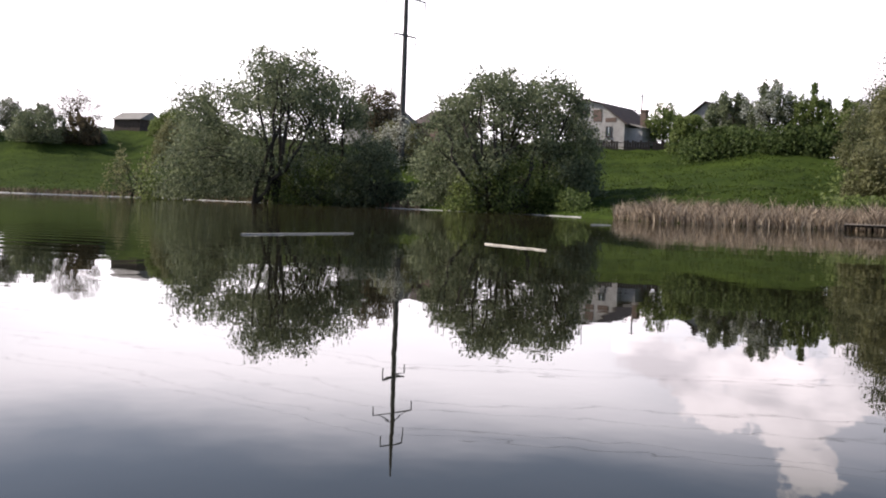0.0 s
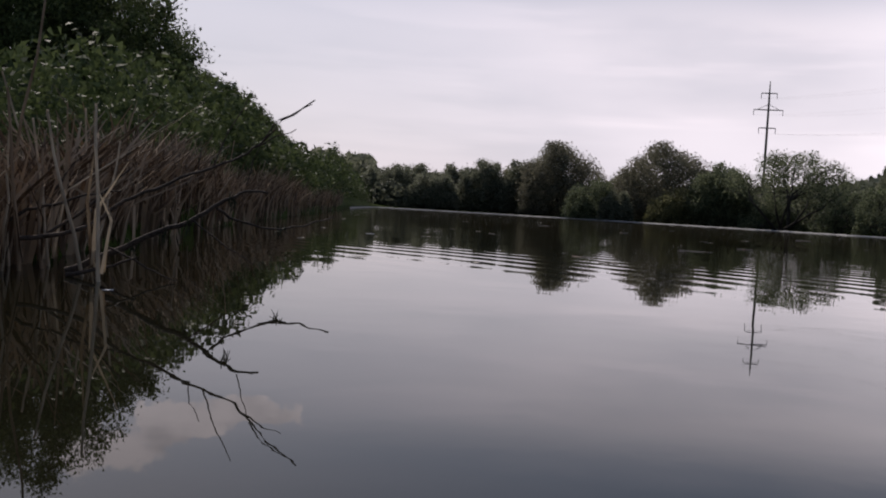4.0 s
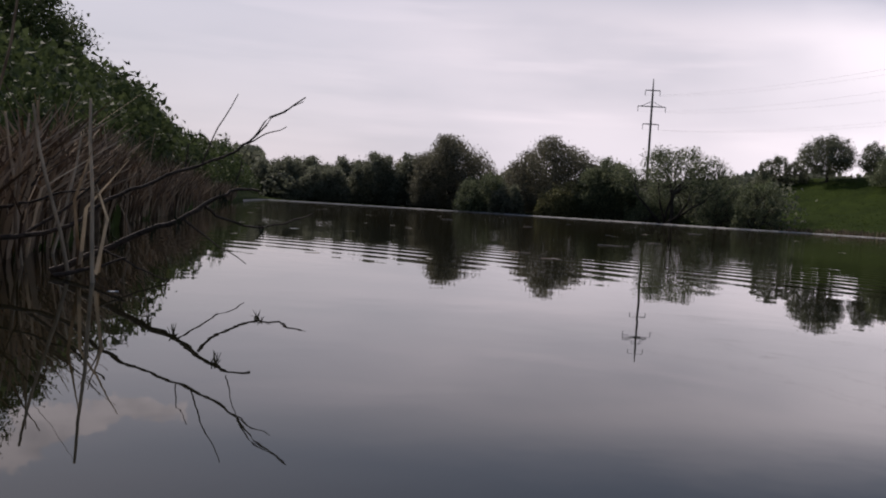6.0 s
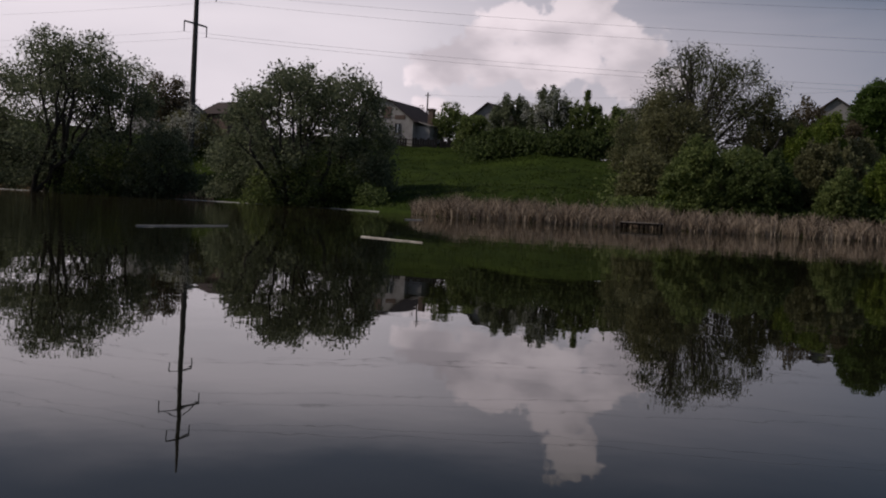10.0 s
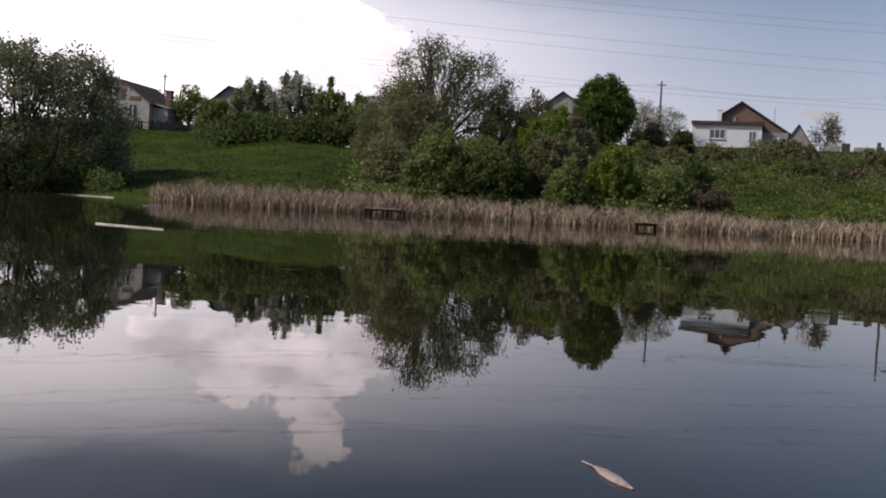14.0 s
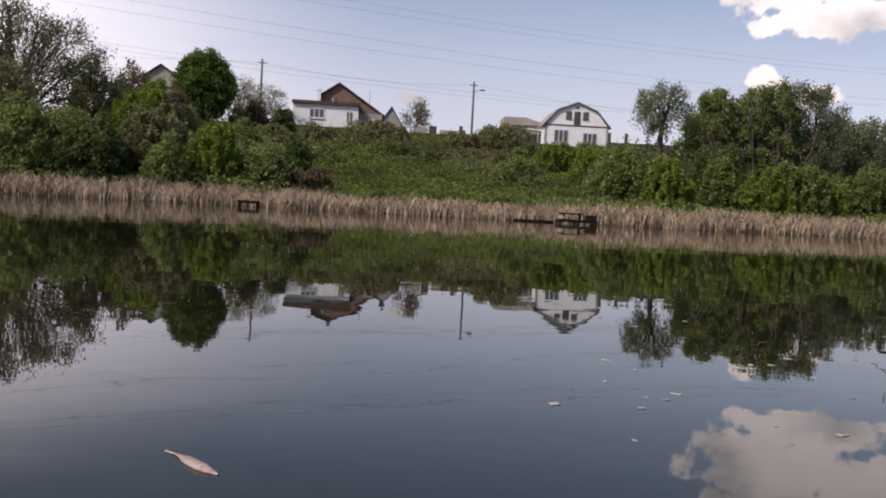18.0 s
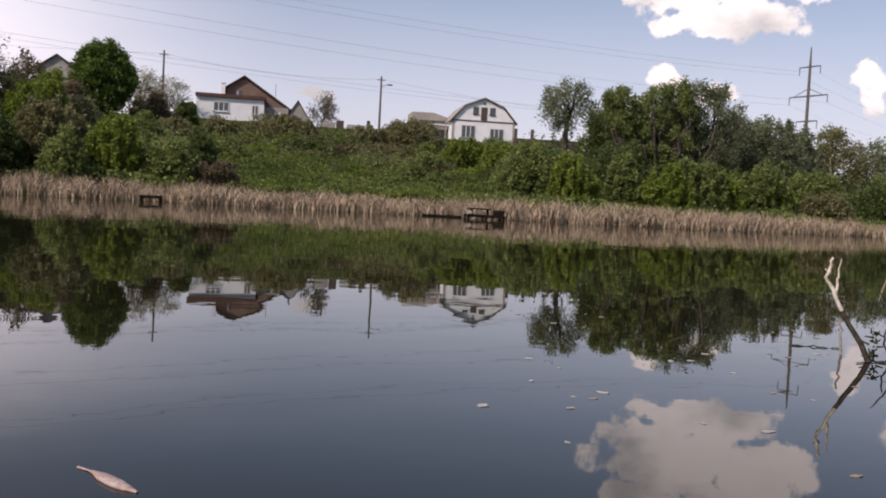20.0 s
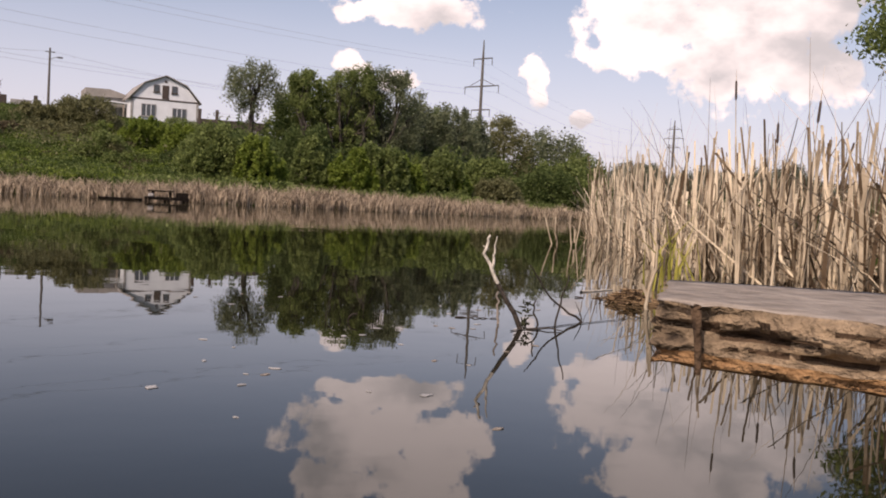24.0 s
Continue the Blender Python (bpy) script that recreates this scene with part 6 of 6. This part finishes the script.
def fallen_branch():
    rng = np.random.default_rng(8)
    b = empty("fallen_branch", Matrix.Translation((-5.45, -0.97, 0)))
    tagged(b, "dark dead branch with bare twigs fallen into the water", "branch")
    limbs = [
        ("limb", 0.015, 0.004, [(0.22, -0.77, 0.19), (0.13, -0.57, 0.22), (0.05, -0.39, 0.30), (0.01, -0.30, 0.40), (-0.05, -0.15, 0.49), (-0.12, 0.03, 0.59), (-0.18, 0.22, 0.67), (-0.22, 0.36, 0.73), (-0.25, 0.46, 0.82), (-0.28, 0.59, 0.96), (-0.32, 0.77, 1.10)]),
        ("twig", 0.005, 0.0025, [(-0.24, 0.45, 0.80), (-0.27, 0.56, 0.87), (-0.30, 0.67, 0.92)]),
        ("twig", 0.005, 0.0025, [(-0.21, 0.50, 0.84), (-0.23, 0.59, 0.97), (-0.27, 0.77, 1.07)]),
        ("twig", 0.004, 0.002, [(-0.23, 0.40, 0.57), (-0.24, 0.43, 0.71), (-0.25, 0.47, 0.82)]),
        ("twig", 0.005, 0.0025, [(-0.18, 0.21, 0.67), (-0.20, 0.29, 0.89), (-0.23, 0.39, 1.09)]),
        ("twig", 0.004, 0.0025, [(-0.20, 0.11, 0.63), (-0.20, 0.12, 0.77), (-0.22, 0.18, 0.87)]),
        ("limb", 0.022, 0.007, [(0.20, -0.49, 0.02), (0.14, -0.37, 0.08), (0.07, -0.20, 0.17), (0.01, -0.03, 0.27), (-0.05, 0.13, 0.33), (-0.09, 0.26, 0.43), (-0.12, 0.36, 0.49), (-0.14, 0.43, 0.53), (-0.17, 0.56, 0.53)]),
        ("twig", 0.009, 0.004, [(-0.19, 0.24, 0.42), (-0.41, 0.28, 0.35), (-0.66, 0.41, 0.30), (-0.91, 0.55, 0.33), (-1.15, 0.69, 0.40)]),
        ("twig", 0.006, 0.0025, [(-0.05, 0.15, 0.35), (-0.05, 0.25, 0.28), (-0.05, 0.37, 0.20), (-0.06, 0.53, 0.11)]),
        ("twig", 0.007, 0.003, [(0.16, -0.27, 0.17), (0.16, -0.11, 0.11), (0.18, 0.04, 0.05), (0.20, 0.18, 0.01)]),
        ("limb", 0.014, 0.006, [(0.33, -0.41, 0.01), (0.26, -0.26, 0.05), (0.18, -0.07, 0.12)]),
        ("limb", 0.011, 0.005, [(0.08, -0.70, 0.21), (-0.00, -0.53, 0.34), (-0.07, -0.37, 0.52), (-0.11, -0.28, 0.63)]),
        ("limb", 0.012, 0.005, [(-0.01, -1.07, 0.24), (-0.09, -0.93, 0.34), (-0.16, -0.79, 0.39), (-0.23, -0.64, 0.45), (-0.32, -0.44, 0.49)]),
        ("twig", 0.006, 0.003, [(-0.16, -0.79, 0.48), (-0.20, -0.70, 0.64), (-0.23, -0.63, 0.71)]),
        ("twig", 0.006, 0.003, [(0.55, -0.64, -0.06), (0.46, -0.47, -0.05), (0.39, -0.31, -0.06)]),
    ]
    for name, r0, r1, pts in limbs:
        path, rad = twisted(pts, r0, r1, rng, 0.004)
        Tubes(7).add(path, rad).link(name, M_BRANCH, b)
    for p in ((-0.04, 0.13, 0.34), (-0.00, -0.00, 0.28), (-0.12, 0.36, 0.49), (0.06, -0.16, 0.19), (-0.76, 0.45, 0.31)):
        c = np.array(p)
        t = Tubes(4)
        for _ in range(12):
            t.add([c + rng.normal(0, 0.014, 3), c + rng.normal(0, 0.02, 3) - np.array([0, 0, rng.uniform(0.02, 0.09)])], [0.005, 0.0015])
        t.link("weed_tuft", M_WEED, b, "dried hanging weed")


fallen_branch()


# ---- sticks in the shallows ----
def stick_group():
    rng = np.random.default_rng(5)
    right = np.array((0.83, -0.56, 0))
    away = np.array((0.56, 0.83, 0))

    def stick(name, label, base, pts, r0, r1, mat, twigs=()):
        s = empty(name, Matrix.Translation((base[0], base[1], 0)))
        tagged(s, label, "branch")
        path, rad = twisted([right * a + np.array((0, 0, z)) + away * d for a, z, d in pts], r0, r1, rng, 0.004)
        Tubes(8).add(path, rad).link("stem", mat, s)
        for tw in twigs:
            path, rad = twisted([right * a + np.array((0, 0, z)) + away * d for a, z, d in tw], r1 * 1.3, r1 * 0.4, rng, 0.003)
            Tubes(6).add(path, rad).link("twig", mat, s)
        return s

    a = stick("dead_branch", "forked pale dead stick standing in the water", (2.27, 3.40), [(-0.100, 0.186, 0), (-0.131, 0.247, 0), (-0.161, 0.319, 0), (-0.155, 0.35, 0), (-0.144, 0.389, 0)],
              0.0082, 0.0052, M_WOOD_PALE, [[(-0.128, 0.25, 0), (-0.120, 0.30, 0.01), (-0.121, 0.331, 0.01), (-0.115, 0.386, 0.01)], [(-0.15, 0.33, 0), (-0.172, 0.345, 0)]])
    Tubes(8).add([right * 0.05 + np.array((0, 0, -0.2)), right * 0.002 + np.array((0, 0, 0.004)), right * -0.024 + np.array((0, 0, 0.065)), right * -0.072 + np.array((0, 0, 0.136)), right * -0.105 + np.array((0, 0, 0.195))], [0.0120, 0.0110, 0.0105, 0.0096, 0.0088]).link("wet_foot", M_WOOD_DARK, a, "dark wet foot")
    stick("dead_branch", "dark thin stick leaning in the water", (2.76, 3.62), [(0.05, -0.1, 0), (0, 0.0, 0), (-0.09, 0.06, 0.0), (-0.169, 0.131, 0.0), (-0.215, 0.20, 0.0), (-0.252, 0.25, 0.0)], 0.007, 0.0025, M_WOOD_DARK, [[(0, 0.01, 0), (-0.02, 0.06, 0), (-0.035, 0.09, 0)]])
    stick("dead_branch", "thin bent stick standing in the water", (2.51, 3.48), [(-0.01, -0.1, 0), (0, 0.0, 0), (0.01, 0.083, 0), (0.026, 0.15, 0), (0.048, 0.23, 0)], 0.006, 0.0025, M_WOOD_DARK)
    stick("dead_branch", "thin dark twig standing in the water", (2.39, 3.44), [(0.0, -0.1, 0), (0, 0.0, 0), (-0.012, 0.06, 0), (-0.015, 0.123, 0)], 0.006, 0.003, M_WOOD_DARK)
    stick("dead_branch", "short pale stub standing in the water", (2.29, 3.60), [(0.0, -0.1, 0), (0, 0.0, 0), (-0.006, 0.08, 0), (-0.008, 0.141, 0)], 0.006, 0.004, M_WOOD)
    stick("dead_branch", "crooked dark twig lying in the water", (1.62, 3.72), [(0.1, -0.05, 0), (0, 0.0, 0), (0.02, 0.03, 0), (0.045, 0.035, 0)], 0.006, 0.003, M_WOOD_DARK)
    stick("dead_branch", "twig lying flat on the water", (2.22, 3.8), [(-0.03, 0.002, 0), (0.04, 0.005, 0.03), (0.10, 0.003, 0.02), (0.16, 0.003, 0.05)], 0.0035, 0.002, M_WOOD_DARK)
    stick("dead_branch", "twig lying flat on the water", (2.31, 3.40), [(0.0, 0.002, 0), (0.08, 0.006, 0.03), (0.15, 0.003, 0.0)], 0.0035, 0.002, M_WOOD_DARK)
    for a, b, r, label in (((2.20, 3.36), (3.26, 3.76), 0.0022, "long thin dark twig lying across the shallows"), ((3.79, 4.99), (4.17, 5.15), 0.010, "pale reed stalk lying beside the litter heap")):
        path = wobble(rng, (*a, 0.003), (*b, 0.003), 8, 0.006)
        tagged(Tubes(6).add([(p[0], p[1], 0.003) for p in path], list(np.linspace(r, r * 0.5, 9))).link("dead_twig", M_WOOD_DARK if r < 0.006 else M_WOOD_PALE), label, "branch")
    w = empty("water_weed", Matrix.Translation((2.42, 3.58, 0)))
    tagged(w, "ragged dark weed hanging on a twig", "weed")
    t = Tubes(4)
    for _ in range(26):
        c = np.array((rng.normal(0, 0.010), rng.normal(0, 0.010), rng.uniform(0.0, 0.10)))
        t.add([c, c + rng.normal(0, 0.014, 3)], [0.005, 0.002])
    t.link("tuft", M_WEED, w)
    # heap of reed litter
    n = 300
    c = np.stack([rng.normal(0, 0.065, n), rng.normal(0, 0.08, n), np.zeros(n)], 1)
    d = np.hypot(c[:, 0], c[:, 1])
    c[:, 2] = (0.075 * np.exp(-(d / 0.11) ** 2) + 0.005) * rng.random(n)
    t = Tubes(4)
    for q in c:
        e = rng.normal(0, 1, 3) * np.array((1, 1, 0.18))
        e *= rng.uniform(0.02, 0.07) / np.linalg.norm(e)
        t.add([q - e, q + e], [0.004, 0.003])
    h = t.link("litter_heap", M_LITTER)
    h.matrix_world = Matrix.Translation((3.72, 4.42, 0))
    tagged(h, "heap of brown rotting reed litter on the water", "reed litter", kind="stuff")
    # fresh blades beside it
    base = np.stack([rng.normal(4.66, 0.10, 20), rng.normal(5.02, 0.10, 20), np.full(20, -0.05)], 1)
    v, f = blades(rng, base, rng.uniform(0.3, 0.66, 20), np.full(20, 0.017), 0.16, 0.25)
    tagged(put_mesh("iris_clump", v, f, 4, M_IRIS), "clump of fresh yellow-green blades among dead reeds", "plant", kind="stuff")


stick_group()


# ---- afloat ----
def flake(x, y, r, seed, name, label, mat, group):
    rng = np.random.default_rng(seed)
    bm = bmesh.new()
    n = 9
    ring = [bm.verts.new((r * (1 + rng.normal(0, 0.2)) * math.cos(2 * math.pi * k / n), 0.55 * r * (1 + rng.normal(0, 0.2)) * math.sin(2 * math.pi * k / n), 0.0016 + abs(rng.normal(0, 0.03)) * r)) for k in range(n)]
    mid = bm.verts.new((0, 0, 0.0022))
    low = [bm.verts.new((v.co.x * 0.95, v.co.y * 0.95, -0.001)) for v in ring]
    for k in range(n):
        j = (k + 1) % n
        bm.faces.new((ring[k], ring[j], mid))
        bm.faces.new((ring[j], ring[k], low[k], low[j]))
    bm.faces.new(low[::-1])
    ob = part(name, bm, mat)
    ob.matrix_world = pose(x, y, 0, 0, 0, rng.uniform(0, 180))
    tagged(ob, label, "floating debris", group=group)


flake(0.56, 2.50, 0.024, 1, "floating_leaf", "pale curled leaf floating on dark water", M_FOAM, "floating leaves")
rng = np.random.default_rng(12)
for i in range(40):
    az, d = rng.uniform(13, 36), rng.uniform(2.2, 5.2)
    flake(d * math.sin(radians(az)), d * math.cos(radians(az)), rng.uniform(0.007, 0.019), 100 + i, "floating_leaf", "small dull leaf scrap floating on the water", M_FOAM if i % 3 else M_WOOD, "floating leaves")
for i in range(26):
    az, d = rng.uniform(-104, -64), rng.uniform(9, 60)
    flake(d * math.sin(radians(az)), d * math.cos(radians(az)), rng.uniform(0.03, 0.06) + d * 0.0022, 200 + i, "floating_leaf", "pale scrap floating on the pond", M_WOOD_PALE, "floating leaves")
flake(-16.1, -2.35, 0.10, 300, "foam_patch", "white foam patch floating on the pond", M_WHITE, "foam patches")
flake(-4.62, -0.86, 0.03, 301, "foam_patch", "white foam patch beside the fallen branch", M_WHITE, "foam patches")


def pale_lump():
    """A dead fish, simplified to a plain pale tapering lump, lying on the water."""
    ob = Tubes(12).add([(-0.115, 0, 0.002), (-0.075, 0.004, 0.004), (-0.05, 0.004, 0.005), (-0.01, 0.0, 0.006), (0.045, -0.002, 0.006), (0.085, 0, 0.004), (0.115, 0.004, 0.002)],
                       [0.004, 0.003, 0.007, 0.015, 0.0165, 0.011, 0.003]).link("dead_fish_shape", M_PALE)
    ob.matrix_world = Matrix.Translation((-0.268, 1.83, 0)) @ Matrix.Rotation(radians(-53), 4, "Z") @ Matrix.Diagonal((0.85, 0.85, 0.5, 1))
    tagged(ob, "dead fish as a plain pale pinkish tapering lump floating on the water", "floating debris")


pale_lump()
floating_pole((-20.16, 28.8, 0), (-20.15, 29.9, 0), 0.03, 0.02, M_WOOD_PALE, "pale stick floating before the far willow")
floating_pole((-40.3, 53.4, 0), (-38.9, 53.7, 0), 0.05, 0.03, M_WOOD_PALE, "pale stick lying at the foot of the willow")


# scraps of reed and wood drifting before the western trees
for x0, y0, x1, y1 in [(-17.55, 2.83, -17.71, 3.42), (-41.11, -1.27, -41.46, -0.78), (-34.14, 2.06, -34.31, 2.31), (-12.25, 1.18, -12.09, 1.34), (-10.92, 1.59, -10.89, 1.71), (-42.72, 9.39, -43.13, 10.1), (-21.19, 4.27, -21.29, 4.61)]:
    thick = 0.0005 * math.hypot(x0, y0)
    floating_pole((x0, y0, 0), (x1, y1, 0), thick, thick * 0.7, M_WOOD, "pale scrap of reed drifting on the pond", "floating_stick", 0.05)


# pale scum along the western waterline
def scum_line():
    v, f = [], []
    azs = np.arange(-104, -36.4, 0.25)
    for i, a in enumerate(azs):
        s = shore(a)
        wob = 0.5 * noise.noise((a * 1.7, 3, 0))
        ridge = float(np.interp(a, [-75, -55], [0.12, 0.05])) * (1 + 0.6 * noise.noise((a * 3.1, 5, 0)))
        for d, z in ((-0.6 + wob, 0.005), (-0.45 + wob, ridge), (0.1, ridge)):
            r = s + d - 0.2 - float(np.interp(a, [-76, -72], [12, 0]))
            v.append((r * math.sin(radians(a)), r * math.cos(radians(a)), z))
        if i:
            k = 3 * i
            f += [k - 3, k, k + 1, k - 2, k - 2, k + 1, k + 2, k - 1]
    tagged(put_mesh("scum_line", v, f, 4, M_FOAM, smooth=True), "thin pale line of scum along the waterline", "scum", kind="stuff")


scum_line()


# ---- yard details on the brow ----
def yard_fence():
    f = empty("yard_fence", at_place(15.3, 119, -8, land_height(15.3, 119) + 0.6))
    tagged(f, "low wall with dark posts and pale railing beside the white house", "fence")
    part("wall", boxes((-1.5, 0, -1.0, 6.8, 0.25, 0.35)), M_TRIM, f, "dark low wall")
    for x in (-1.4, 0.6, 4.5):
        part("post", boxes((x, -0.05, -0.9, x + 0.35, 0.3, 1.5), bevel=0.03), M_TRIM, f)
    for z in (0.75, 1.05):
        part("rail", boxes((0.96, 0.08, z, 4.49, 0.13, z + 0.05)), M_WHITE, f)
    part("slab", prism([(5.0, -0.9), (6.2, -1.6), (6.4, -1.4), (5.2, -0.6)], -0.3, 0.6), M_GREY, f, "tilted pale slab")
    b = empty("board_fence", at_place(-36.4, 117, 33, land_height(-36.4, 117)))
    tagged(b, "low dark board fence along the meadow brow", "fence")
    for i in range(30):
        if i not in (9, 10, 21):
            part("board", boxes((i * 0.3, 0, -0.5, i * 0.3 + 0.26, 0.04, 0.85 + 0.12 * math.sin(i * 2.3))), M_SHED, b)
    for z in (0.1, 0.6):
        part("rail", boxes((0, 0.042, z, 9.0, 0.1, z + 0.08)), M_SHED, b)
    g = empty("yard_wall", at_place(3.4, 119, 0, land_height(3.4, 119)))
    tagged(g, "broken grey block wall between the houses", "wall")
    for x0, x1, h in ((0, 1.6, 0.8), (1.7, 2.6, 1.1), (3.0, 5.2, 0.7), (5.4, 5.8, 1.3)):
        part("block", boxes((x0, 0, -0.6, x1, 0.3, h), bevel=0.04), M_TRIM if h > 1 else M_GREY, g)


yard_fence()
